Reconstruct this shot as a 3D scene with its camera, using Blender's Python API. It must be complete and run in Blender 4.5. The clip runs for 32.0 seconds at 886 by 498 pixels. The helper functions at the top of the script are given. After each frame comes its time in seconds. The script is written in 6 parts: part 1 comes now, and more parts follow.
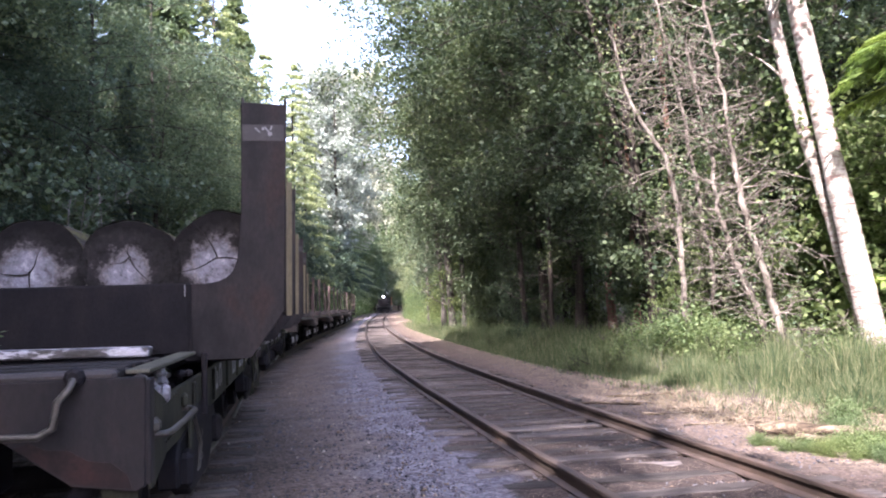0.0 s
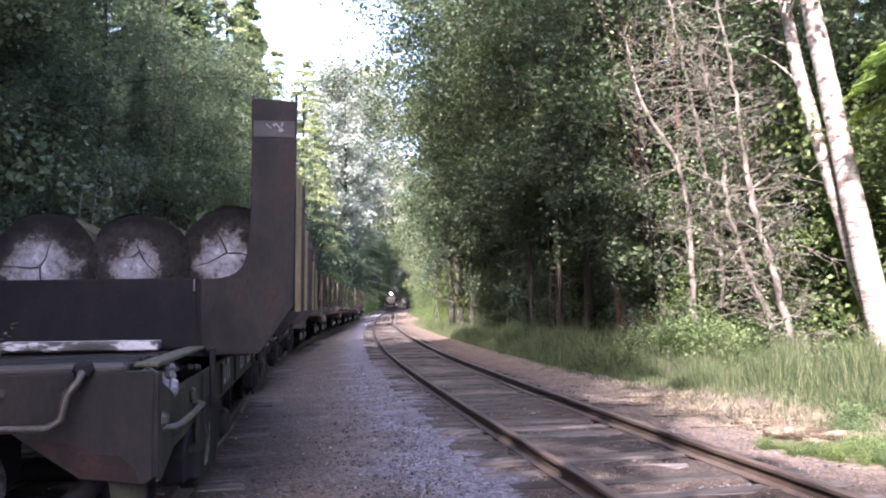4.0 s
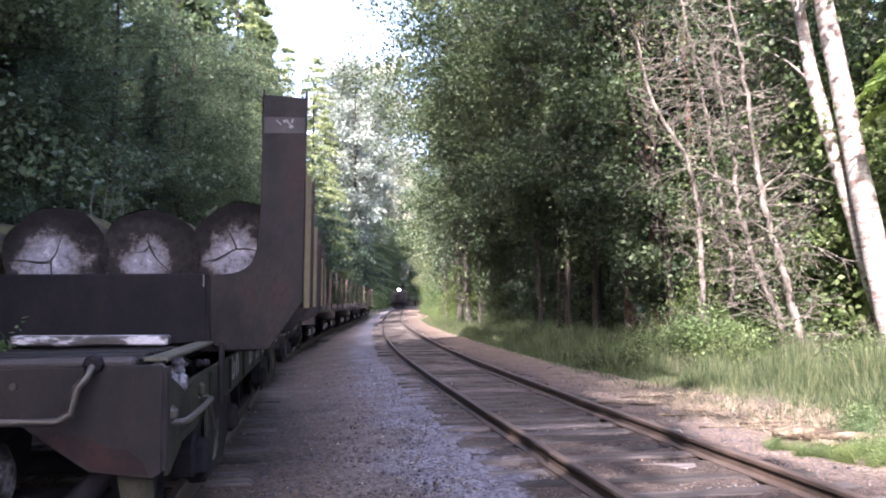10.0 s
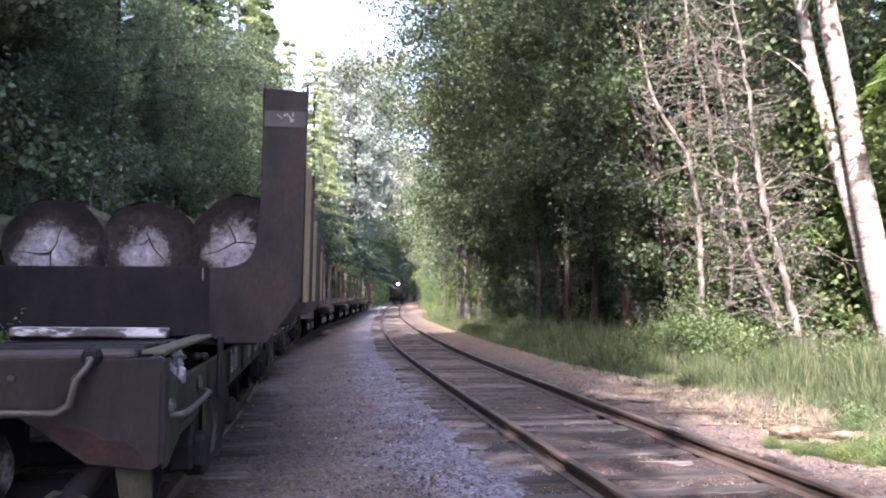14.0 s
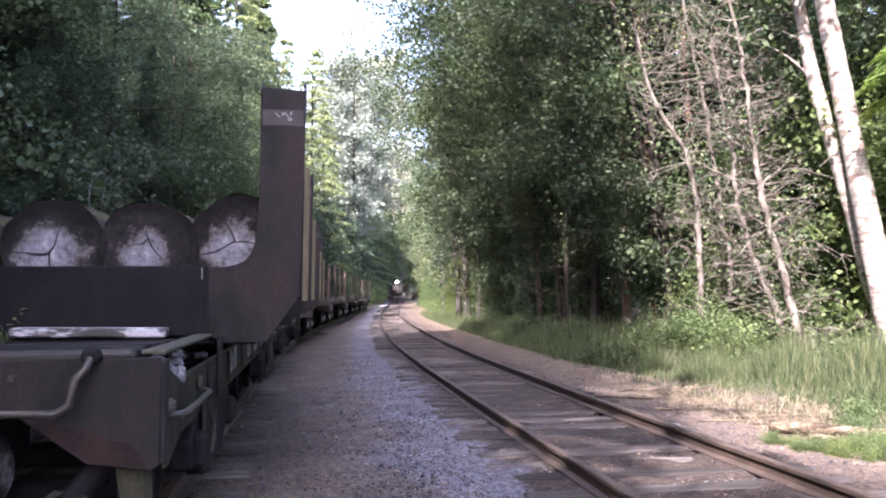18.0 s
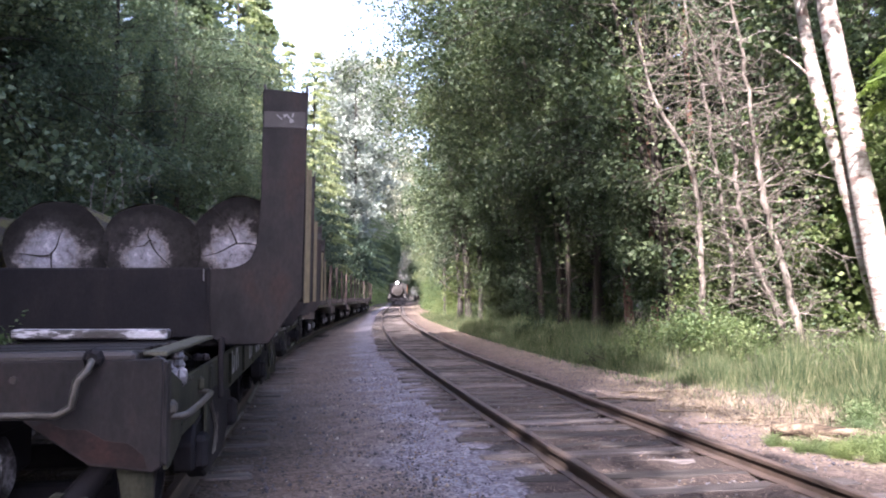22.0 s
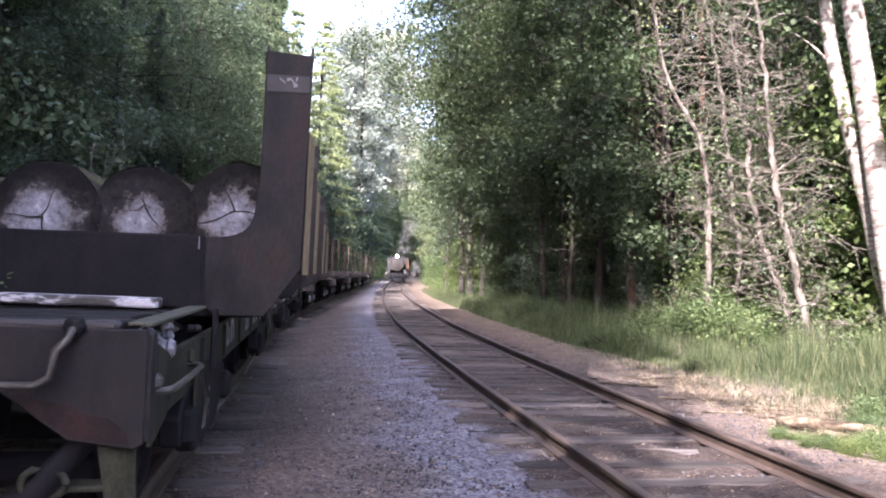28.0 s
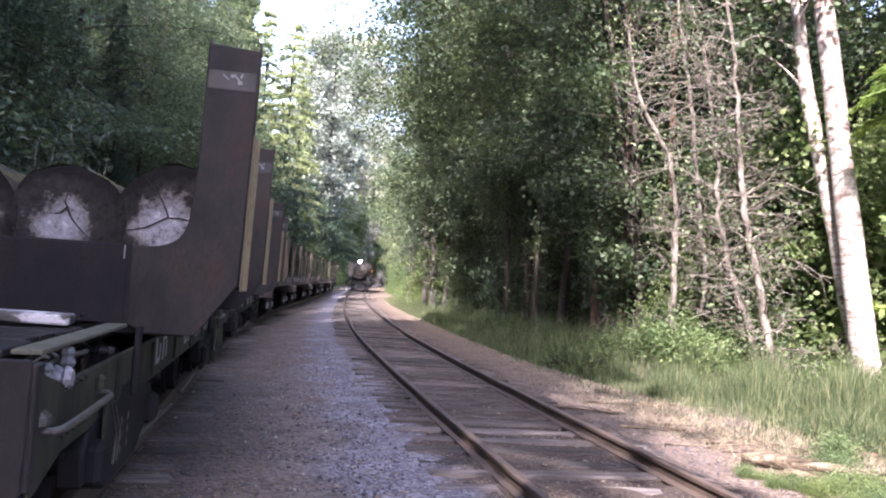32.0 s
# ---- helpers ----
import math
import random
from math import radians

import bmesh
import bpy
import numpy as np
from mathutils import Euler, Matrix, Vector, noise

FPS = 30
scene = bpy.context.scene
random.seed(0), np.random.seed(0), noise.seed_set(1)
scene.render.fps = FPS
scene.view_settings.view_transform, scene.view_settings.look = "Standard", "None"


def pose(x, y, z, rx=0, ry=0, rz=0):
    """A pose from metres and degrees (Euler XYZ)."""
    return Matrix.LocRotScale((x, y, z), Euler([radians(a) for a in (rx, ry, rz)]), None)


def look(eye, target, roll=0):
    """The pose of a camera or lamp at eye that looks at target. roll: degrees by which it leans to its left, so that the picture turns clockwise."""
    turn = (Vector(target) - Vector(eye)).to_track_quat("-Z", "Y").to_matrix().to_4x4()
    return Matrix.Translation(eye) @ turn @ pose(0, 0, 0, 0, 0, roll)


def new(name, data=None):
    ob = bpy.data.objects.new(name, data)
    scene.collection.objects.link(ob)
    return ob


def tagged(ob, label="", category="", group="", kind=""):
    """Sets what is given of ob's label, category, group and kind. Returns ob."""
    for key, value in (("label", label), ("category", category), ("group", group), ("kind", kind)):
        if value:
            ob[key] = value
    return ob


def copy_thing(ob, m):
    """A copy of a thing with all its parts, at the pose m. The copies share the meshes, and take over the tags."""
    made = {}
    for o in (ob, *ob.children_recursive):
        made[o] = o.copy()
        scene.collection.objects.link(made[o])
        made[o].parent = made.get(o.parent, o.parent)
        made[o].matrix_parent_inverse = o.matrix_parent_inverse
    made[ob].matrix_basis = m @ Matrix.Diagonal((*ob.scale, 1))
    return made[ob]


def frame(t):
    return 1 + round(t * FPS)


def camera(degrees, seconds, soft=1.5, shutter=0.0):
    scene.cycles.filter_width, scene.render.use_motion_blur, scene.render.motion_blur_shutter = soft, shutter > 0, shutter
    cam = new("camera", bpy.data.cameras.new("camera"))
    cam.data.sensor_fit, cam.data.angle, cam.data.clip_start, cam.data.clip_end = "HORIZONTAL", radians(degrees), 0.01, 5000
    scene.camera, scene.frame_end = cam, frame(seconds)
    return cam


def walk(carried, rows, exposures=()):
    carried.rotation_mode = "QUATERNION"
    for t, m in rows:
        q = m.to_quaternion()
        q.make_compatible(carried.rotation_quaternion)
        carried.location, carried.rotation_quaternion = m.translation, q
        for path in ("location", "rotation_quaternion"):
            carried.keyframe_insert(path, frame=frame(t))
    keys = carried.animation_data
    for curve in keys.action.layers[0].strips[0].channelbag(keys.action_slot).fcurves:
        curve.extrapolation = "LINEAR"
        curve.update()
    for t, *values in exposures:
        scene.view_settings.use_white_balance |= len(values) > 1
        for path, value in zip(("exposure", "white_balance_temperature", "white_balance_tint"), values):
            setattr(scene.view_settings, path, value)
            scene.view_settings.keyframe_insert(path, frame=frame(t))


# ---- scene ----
cam = camera(57.45, 32.0, soft=2.0)
PATH = [
    (0, (0.008, -0.006, 1.470), (0.0505, 1.9883, 1.6146), -1.99),
    (0.5, (0.008, -0.006, 1.470), (0.0549, 1.9881, 1.6163), -1.83),
    (1, (0.008, -0.006, 1.470), (0.0478, 1.9881, 1.6182), -1.60),
    (1.5, (0.008, -0.006, 1.470), (0.0457, 1.9883, 1.6161), -1.43),
    (2, (0.008, -0.006, 1.470), (0.0431, 1.9884, 1.6149), -1.37),
    (2.5, (0.008, -0.006, 1.470), (0.0398, 1.9888, 1.6105), -1.13),
    (3, (0.008, -0.006, 1.470), (0.0337, 1.9889, 1.6110), -1.05),
    (3.5, (0.008, -0.006, 1.470), (0.0299, 1.9888, 1.6120), -1.11),
    (5.5, (0.008, -0.006, 1.470), (0.0253, 1.9893, 1.6061), -1.11),
    (6, (0.008, -0.006, 1.470), (0.0248, 1.9893, 1.6055), -1.12),
    (6.5, (0.008, -0.006, 1.470), (0.0259, 1.9894, 1.6046), -1.03),
    (7, (0.008, -0.006, 1.470), (0.0225, 1.9895, 1.6037), -0.86),
    (7.5, (0.008, -0.006, 1.470), (0.0221, 1.9895, 1.6028), -0.78),
    (8, (0.008, -0.006, 1.470), (0.0179, 1.9893, 1.6070), -0.88),
    (8.5, (0.008, -0.006, 1.470), (0.0163, 1.9892, 1.6085), -0.78),
    (9, (0.008, -0.006, 1.470), (0.0132, 1.9892, 1.6087), -0.56),
    (9.5, (0.008, -0.006, 1.470), (0.0110, 1.9893, 1.6071), -0.58),
    (10, (0.008, -0.006, 1.470), (0.0059, 1.9894, 1.6054), -0.64),
    (10.5, (0.008, -0.006, 1.470), (0.0075, 1.9893, 1.6073), -0.50),
    (11, (0.008, -0.006, 1.470), (0.0085, 1.9895, 1.6043), -0.54),
    (11.5, (0.008, -0.006, 1.470), (0.0079, 1.9896, 1.6022), -0.43),
    (12, (0.008, -0.006, 1.470), (0.0073, 1.9898, 1.5999), -0.42),
    (12.5, (0.008, -0.006, 1.470), (0.0069, 1.9899, 1.5973), -0.32),
    (13, (0.008, -0.006, 1.470), (0.0067, 1.9899, 1.5973), -0.30),
    (13.5, (0.008, -0.006, 1.470), (0.0075, 1.9902, 1.5933), -0.13),
    (14, (0.008, -0.006, 1.470), (0.0070, 1.9901, 1.5943), -0.08),
    (14.5, (0.008, -0.006, 1.470), (0.0063, 1.9900, 1.5965), -0.18),
    (16.5, (0.008, -0.006, 1.470), (0.0035, 1.9904, 1.5899), -0.06),
    (17, (0.008, -0.006, 1.470), (0.0058, 1.9903, 1.5910), -0.27),
    (17.5, (0.008, -0.006, 1.470), (0.0088, 1.9905, 1.5891), -0.31),
    (18, (0.008, -0.006, 1.470), (0.0095, 1.9904, 1.5892), -0.44),
    (18.5, (0.008, -0.006, 1.470), (0.0088, 1.9906, 1.5870), -0.44),
    (19, (0.008, -0.006, 1.470), (0.0082, 1.9906, 1.5871), -0.45),
    (19.5, (0.008, -0.006, 1.470), (0.0082, 1.9904, 1.5895), -0.38),
    (20, (0.008, -0.006, 1.470), (0.0077, 1.9905, 1.5891), -0.57),
    (20.5, (0.008, -0.006, 1.470), (0.0088, 1.9906, 1.5864), -0.34),
    (21, (0.008, -0.006, 1.470), (0.0078, 1.9905, 1.5875), -0.31),
    (21.5, (0.008, -0.006, 1.470), (0.0057, 1.9902, 1.5924), -0.39),
    (22, (0.008, -0.006, 1.470), (0.0056, 1.9902, 1.5935), -0.43),
    (22.5, (0.008, -0.006, 1.470), (0.0051, 1.9903, 1.5921), -0.26),
    (23, (0.008, -0.006, 1.470), (0.0049, 1.9902, 1.5930), -0.25),
    (23.5, (0.006, 0.006, 1.473), (0.0018, 2.0028, 1.5938), -0.24),
    (24, (0.003, 0.020, 1.474), (-0.0018, 2.0170, 1.5923), -0.28),
    (24.5, (0.000, 0.036, 1.475), (-0.0049, 2.0327, 1.5946), -0.04),
    (25, (-0.002, 0.054, 1.475), (-0.0054, 2.0502, 1.6012), 0.06),
    (25.5, (-0.005, 0.075, 1.474), (0.0120, 2.0701, 1.6068), 0.59),
    (27.5, (-0.009, 0.186, 1.475), (-0.0157, 2.1843, 1.5569), 1.44),
    (28, (-0.008, 0.223, 1.477), (-0.0170, 2.2218, 1.5427), 1.67),
    (28.5, (-0.005, 0.264, 1.481), (-0.0012, 2.2629, 1.5497), 1.82),
    (29, (-0.001, 0.310, 1.486), (0.0285, 2.3084, 1.5526), 1.50),
    (29.5, (0.006, 0.360, 1.494), (0.0570, 2.3579, 1.5718), 1.51),
    (30, (0.014, 0.416, 1.503), (0.0673, 2.4134, 1.5809), 0.66),
    (30.5, (0.024, 0.477, 1.516), (0.0888, 2.4735, 1.6070), 1.34),
    (31, (0.037, 0.543, 1.531), (0.0982, 2.5404, 1.6189), 1.53),
    (31.5, (0.052, 0.616, 1.550), (0.1269, 2.6128, 1.6340), 2.83),
    (32, (0.070, 0.695, 1.572), (0.1443, 2.6915, 1.6634), 3.72),
]
walk(cam, [(t, look(eye, target, roll)) for t, eye, target, roll in PATH], [(0, 3.02, 6150, 26), (32, 3.02, 6150, 26)])

# ---- light ----
SUN_AZ, SUN_EL = 200.5, 40.0
world = bpy.data.worlds.new("world")
scene.world = world
world.use_nodes = True
wn = world.node_tree
sky = wn.nodes.new("ShaderNodeTexSky")
sky.sky_type = "NISHITA"
sky.sun_disc = False
sky.sun_elevation = radians(SUN_EL)
sky.sun_rotation = radians(SUN_AZ)
sky.dust_density = 3.0
sky.air_density = 0.8
wn.nodes["Background"].inputs[1].default_value = 0.15
haze = wn.nodes.new("ShaderNodeHueSaturation")
haze.inputs["Saturation"].default_value = 0.85
wn.links.new(sky.outputs[0], haze.inputs["Color"])
wn.links.new(haze.outputs[0], wn.nodes["Background"].inputs[0])
sun = new("sun", bpy.data.lights.new("sun", "SUN"))
sun.data.energy = 3.6
sun.data.angle = radians(0.6)
sun.data.color = (1.0, 0.93, 0.82)
sx = math.sin(radians(SUN_AZ)) * math.cos(radians(SUN_EL))
sy = math.cos(radians(SUN_AZ)) * math.cos(radians(SUN_EL))
sun.matrix_world = look((sx * 80, sy * 80, math.sin(radians(SUN_EL)) * 80), (0, 0, 0))


# ---- materials ----
def mat(name, rough=0.7, metal=0.0, spec=0.5):
    m = bpy.data.materials.new(name)
    m.use_nodes = True
    b = m.node_tree.nodes["Principled BSDF"]
    b.inputs["Roughness"].default_value = rough
    b.inputs["Metallic"].default_value = metal
    b.inputs["Specular IOR Level"].default_value = spec
    return m, m.node_tree, b


def noise_node(nt, scale, detail=6.0, rough=0.6, vec=None):
    n = nt.nodes.new("ShaderNodeTexNoise")
    n.inputs["Scale"].default_value = scale
    n.inputs["Detail"].default_value = detail
    n.inputs["Roughness"].default_value = rough
    if vec is not None:
        nt.links.new(vec, n.inputs["Vector"])
    return n


def ramp_node(nt, fac, stops):
    r = nt.nodes.new("ShaderNodeValToRGB")
    e = r.color_ramp.elements
    while len(e) < len(stops):
        e.new(0.5)
    for k, (p, c) in zip(e, stops):
        k.position = p
        k.color = (*c, 1.0) if len(c) == 3 else c
    nt.links.new(fac, r.inputs[0])
    return r


def mix_node(nt, fac, a, b, kind="MIX"):
    m = nt.nodes.new("ShaderNodeMix")
    m.data_type = "RGBA"
    m.blend_type = kind
    for sock, val in ((m.inputs[0], fac), (m.inputs[6], a), (m.inputs[7], b)):
        if isinstance(val, bpy.types.NodeSocket):
            nt.links.new(val, sock)
        elif isinstance(val, (int, float)):
            sock.default_value = val
        else:
            sock.default_value = (*val, 1.0)
    return m.outputs[2]


def bump_node(nt, height, strength, dist, b):
    n = nt.nodes.new("ShaderNodeBump")
    n.inputs["Strength"].default_value = strength
    n.inputs["Distance"].default_value = dist
    nt.links.new(height, n.inputs["Height"])
    nt.links.new(n.outputs[0], b.inputs["Normal"])


def obj_coords(nt, scale=(1, 1, 1)):
    tc = nt.nodes.new("ShaderNodeTexCoord")
    mp = nt.nodes.new("ShaderNodeMapping")
    mp.inputs["Scale"].default_value = scale
    nt.links.new(tc.outputs["Object"], mp.inputs["Vector"])
    return mp.outputs[0]


def worn(name, stops, rough=0.7, metal=0.0, scale=3.0, fine=40.0, stretch=(1, 1, 1), bump=0.4, dist=0.004, spec=0.5, vary=0.0):
    """A weathered surface: coarse stains through a ramp, fine grain over it, relief from both."""
    m, nt, b = mat(name, rough, metal, spec)
    v = obj_coords(nt, stretch)
    if vary:
        oi = nt.nodes.new("ShaderNodeObjectInfo")
        ad = nt.nodes.new("ShaderNodeVectorMath")
        ad.operation = "ADD"
        sc = nt.nodes.new("ShaderNodeMath")
        sc.operation = "MULTIPLY"
        sc.inputs[1].default_value = 37.0
        nt.links.new(oi.outputs["Random"], sc.inputs[0])
        nt.links.new(v, ad.inputs[0])
        nt.links.new(sc.outputs[0], ad.inputs[1])
        v = ad.outputs[0]
    n1 = noise_node(nt, scale, 8, 0.65, v)
    n2 = noise_node(nt, fine, 4, 0.7, v)
    c = ramp_node(nt, n1.outputs[0], stops).outputs[0]
    g = ramp_node(nt, n2.outputs[0], [(0.3, (0.55, 0.55, 0.55)), (0.7, (1.3, 1.3, 1.3))]).outputs[0]
    col = mix_node(nt, 0.8, c, g, "MULTIPLY")
    if vary:
        oi2 = ramp_node(nt, oi.outputs["Random"], [(0, (1 - vary,) * 3), (1, (1 + vary,) * 3)]).outputs[0]
        col = mix_node(nt, 1.0, col, oi2, "MULTIPLY")
    nt.links.new(col, b.inputs["Base Color"])
    rr = nt.nodes.new("ShaderNodeMapRange")
    rr.inputs["To Min"].default_value = max(0.05, rough - 0.2)
    rr.inputs["To Max"].default_value = min(1.0, rough + 0.2)
    nt.links.new(n2.outputs[0], rr.inputs["Value"])
    nt.links.new(rr.outputs[0], b.inputs["Roughness"])
    bump_node(nt, n2.outputs[0], bump, dist, b)
    return m


def leafy(name, a, b_, c, trans=0.35, rough=0.5, warm_tone=(1.35, 1.4, 0.8)):
    """Leaves: colour varies leaf by leaf, and light passes through."""
    m, nt, b = mat(name, rough, 0.0, 0.2)
    geo = nt.nodes.new("ShaderNodeNewGeometry")
    oi = nt.nodes.new("ShaderNodeObjectInfo")
    col = ramp_node(nt, geo.outputs["Random Per Island"], [(0.0, a), (0.5, b_), (1.0, c)]).outputs[0]
    tone = ramp_node(nt, oi.outputs["Random"], [(0, (0.78, 0.85, 0.95)), (1, (1.2, 1.12, 0.95))]).outputs[0]
    col = mix_node(nt, 1.0, col, tone, "MULTIPLY")
    nt.links.new(col, b.inputs["Base Color"])
    tr = nt.nodes.new("ShaderNodeBsdfTranslucent")
    warm = mix_node(nt, 1.0, col, warm_tone, "MULTIPLY")
    nt.links.new(warm, tr.inputs["Color"])
    mx = nt.nodes.new("ShaderNodeMixShader")
    mx.inputs[0].default_value = trans
    nt.links.new(b.outputs[0], mx.inputs[1])
    nt.links.new(tr.outputs[0], mx.inputs[2])
    nt.links.new(mx.outputs[0], nt.nodes["Material Output"].inputs["Surface"])
    return m


def plain(name, col, rough=0.6, metal=0.0, emit=0.0):
    m, nt, b = mat(name, rough, metal)
    b.inputs["Base Color"].default_value = (*col, 1)
    if emit:
        b.inputs["Emission Color"].default_value = (*col, 1)
        b.inputs["Emission Strength"].default_value = emit
    return m


RUST_STEEL = worn("rusted_dark_steel", [(0.3, (0.013, 0.0125, 0.0155)), (0.5, (0.024, 0.0205, 0.0225)), (0.68, (0.048, 0.031, 0.027)), (0.8, (0.025, 0.023, 0.027))], 0.55, 0.0, 2.2, 60, (1, 1, 0.35), 0.35, 0.003)
BLACK_STEEL = worn("black_painted_steel", [(0.3, (0.0062, 0.0062, 0.0082)), (0.5, (0.011, 0.0105, 0.0135)), (0.64, (0.0165, 0.0145, 0.0165)), (0.8, (0.027, 0.0245, 0.0275))], 0.7, 0.0, 3, 70, (1, 1, 0.5), 0.3, 0.003, 0.12)
RED_STEEL = worn("red_brown_primed_steel", [(0.3, (0.006, 0.0057, 0.0072)), (0.44, (0.0135, 0.0125, 0.0148)), (0.54, (0.022, 0.0188, 0.0205)), (0.63, (0.029, 0.019, 0.0185)), (0.74, (0.014, 0.013, 0.0152)), (0.85, (0.036, 0.032, 0.036))], 0.65, 0.0, 2.3, 48, (1, 1, 0.5), 0.5, 0.004, 0.2)
PRIMER = worn("bare_red_primer", [(0.34, (0.014, 0.0105, 0.011)), (0.5, (0.022, 0.0145, 0.0148)), (0.64, (0.033, 0.0175, 0.017)), (0.8, (0.022, 0.017, 0.018))], 0.75, 0.0, 7, 50, (1, 1, 1), 0.4, 0.003, 0.15)
GREEN_STEEL = worn("mossy_grey_green_steel", [(0.3, (0.011, 0.0115, 0.0105)), (0.48, (0.026, 0.027, 0.0215)), (0.62, (0.045, 0.045, 0.032)), (0.78, (0.016, 0.0155, 0.015))], 0.75, 0.0, 4, 80, (1, 1, 0.45), 0.4, 0.003, 0.12)
YELLOW = worn("faded_yellow_paint", [(0.25, (0.045, 0.038, 0.026)), (0.42, (0.11, 0.09, 0.05)), (0.65, (0.17, 0.14, 0.08)), (0.9, (0.07, 0.055, 0.036))], 0.6, 0.0, 3, 50, (1, 1, 0.3), 0.3, 0.002)
JOURNAL = worn("whitish_journal_paint", [(0.35, (0.08, 0.08, 0.09)), (0.5, (0.3, 0.3, 0.33)), (0.75, (0.5, 0.5, 0.53))], 0.6, 0.0, 5, 50, (1, 1, 1), 0.3, 0.002, 0.3, 0.4)
PALE_PAINT = worn("pale_grey_paint", [(0.3, (0.021, 0.019, 0.022)), (0.55, (0.031, 0.028, 0.031)), (0.8, (0.052, 0.048, 0.052))], 0.6, 0.0, 6, 60)
WHITE_MARK = plain("white_paint_mark", (0.17, 0.17, 0.185), 0.6)
ROD = worn("worn_rod_steel", [(0.3, (0.04, 0.037, 0.035)), (0.6, (0.078, 0.073, 0.068)), (0.85, (0.05, 0.036, 0.028))], 0.45, 0.3, 8, 90)
DECK_PLATE = worn("walkway_plate", [(0.3, (0.045, 0.045, 0.036)), (0.6, (0.09, 0.09, 0.072)), (0.8, (0.05, 0.042, 0.034))], 0.75, 0.0, 6, 70, (1, 1, 1), 0.4, 0.004, 0.15)
# White patches are paint scuffs and also stand in for the tank's highlight.
SCUFFED_SHINE = worn("black_tank_scuffs_and_shine", [(0.35, (0.008, 0.008, 0.01)), (0.48, (0.016, 0.015, 0.018)), (0.53, (0.09, 0.088, 0.1)), (0.6, (0.36, 0.35, 0.39)), (0.7, (0.05, 0.05, 0.055))], 0.4, 0.0, 5, 50, (0.8, 1, 2.2), 0.3, 0.003)
VALVE = worn("grey_brake_valve", [(0.3, (0.05, 0.05, 0.058)), (0.5, (0.14, 0.135, 0.155)), (0.7, (0.3, 0.29, 0.33))], 0.55, 0.0, 14, 60)
PEEL = worn("peeling_white_plank", [(0.4, (0.03, 0.027, 0.028)), (0.5, (0.075, 0.07, 0.075)), (0.55, (0.42, 0.41, 0.46)), (0.9, (0.66, 0.65, 0.7))], 0.4, 0.0, 4.2, 40, (0.9, 2, 2.5), 0.4, 0.004)
DECK_WOOD = worn("dark_wet_deck_boards", [(0.3, (0.009, 0.008, 0.0085)), (0.6, (0.022, 0.02, 0.02)), (0.85, (0.05, 0.047, 0.05))], 0.65, 0.0, 4, 50, (0.5, 4, 1), 0.5, 0.004, 0.15)
RAIL_SIDE = worn("rusty_rail", [(0.3, (0.03, 0.022, 0.018)), (0.55, (0.06, 0.042, 0.034)), (0.8, (0.12, 0.08, 0.06))], 0.7, 0.0, 5, 60, (1, 0.3, 1), 0.3, 0.002)
RAIL_TOP = worn("worn_rail_head", [(0.3, (0.1, 0.085, 0.075)), (0.7, (0.2, 0.18, 0.165))], 0.35, 0.8, 4, 70, (3, 0.2, 1), 0.1, 0.001)
TIE_WOOD = worn("weathered_tie", [(0.25, (0.022, 0.018, 0.0165)), (0.42, (0.053, 0.045, 0.043)), (0.58, (0.092, 0.08, 0.077)), (0.8, (0.16, 0.142, 0.138))], 0.88, 0.0, 3, 45, (0.6, 5, 2), 0.7, 0.008, 0.25, 0.6)
BARK = worn("dark_bark", [(0.3, (0.018, 0.015, 0.012)), (0.6, (0.04, 0.033, 0.027)), (0.8, (0.075, 0.065, 0.052))], 0.9, 0.0, 3, 25, (2, 2, 0.5), 0.8, 0.02, 0.3)
GREY_BARK = worn("mottled_grey_alder_bark", [(0.36, (0.02, 0.018, 0.016)), (0.5, (0.05, 0.045, 0.04)), (0.62, (0.1, 0.092, 0.082)), (0.74, (0.22, 0.21, 0.195))], 0.85, 0.0, 5, 30, (1, 1, 0.35), 0.6, 0.01, 0.3)
RED_BARK = worn("reddish_cedar_bark", [(0.3, (0.08, 0.045, 0.032)), (0.6, (0.19, 0.11, 0.08)), (0.8, (0.28, 0.19, 0.15))], 0.9, 0.0, 3, 22, (3, 3, 0.3), 0.8, 0.02, 0.3)
TWIG = worn("bare_grey_twig", [(0.34, (0.03, 0.026, 0.022)), (0.48, (0.1, 0.086, 0.074)), (0.62, (0.2, 0.18, 0.16)), (0.8, (0.3, 0.28, 0.26))], 0.85, 0.0, 4, 40, (1, 1, 0.5), 0.5, 0.006, 0.3)
PALE_STEM = worn("pale_sapling_bark", [(0.35, (0.1, 0.098, 0.088)), (0.6, (0.24, 0.235, 0.215)), (0.8, (0.36, 0.35, 0.33))], 0.8, 0.0, 6, 40, (1, 1, 0.4), 0.3, 0.003)
LOG_BARK = worn("mossy_log_bark", [(0.3, (0.018, 0.015, 0.012)), (0.46, (0.05, 0.042, 0.034)), (0.56, (0.11, 0.105, 0.04)), (0.66, (0.06, 0.052, 0.04)), (0.85, (0.14, 0.12, 0.1))], 0.95, 0.0, 3, 30, (3, 0.8, 3), 0.9, 0.02, 0.2)
CRACK = plain("dark_crack", (0.012, 0.01, 0.01), 0.95)
BLACK = worn("locomotive_black", [(0.3, (0.015, 0.015, 0.016)), (0.8, (0.05, 0.046, 0.045))], 0.42, 0.1, 3, 40)
SMOKEBOX = worn("graphite_smokebox", [(0.3, (0.011, 0.0095, 0.0095)), (0.7, (0.028, 0.022, 0.021))], 0.7, 0.05, 3, 40)
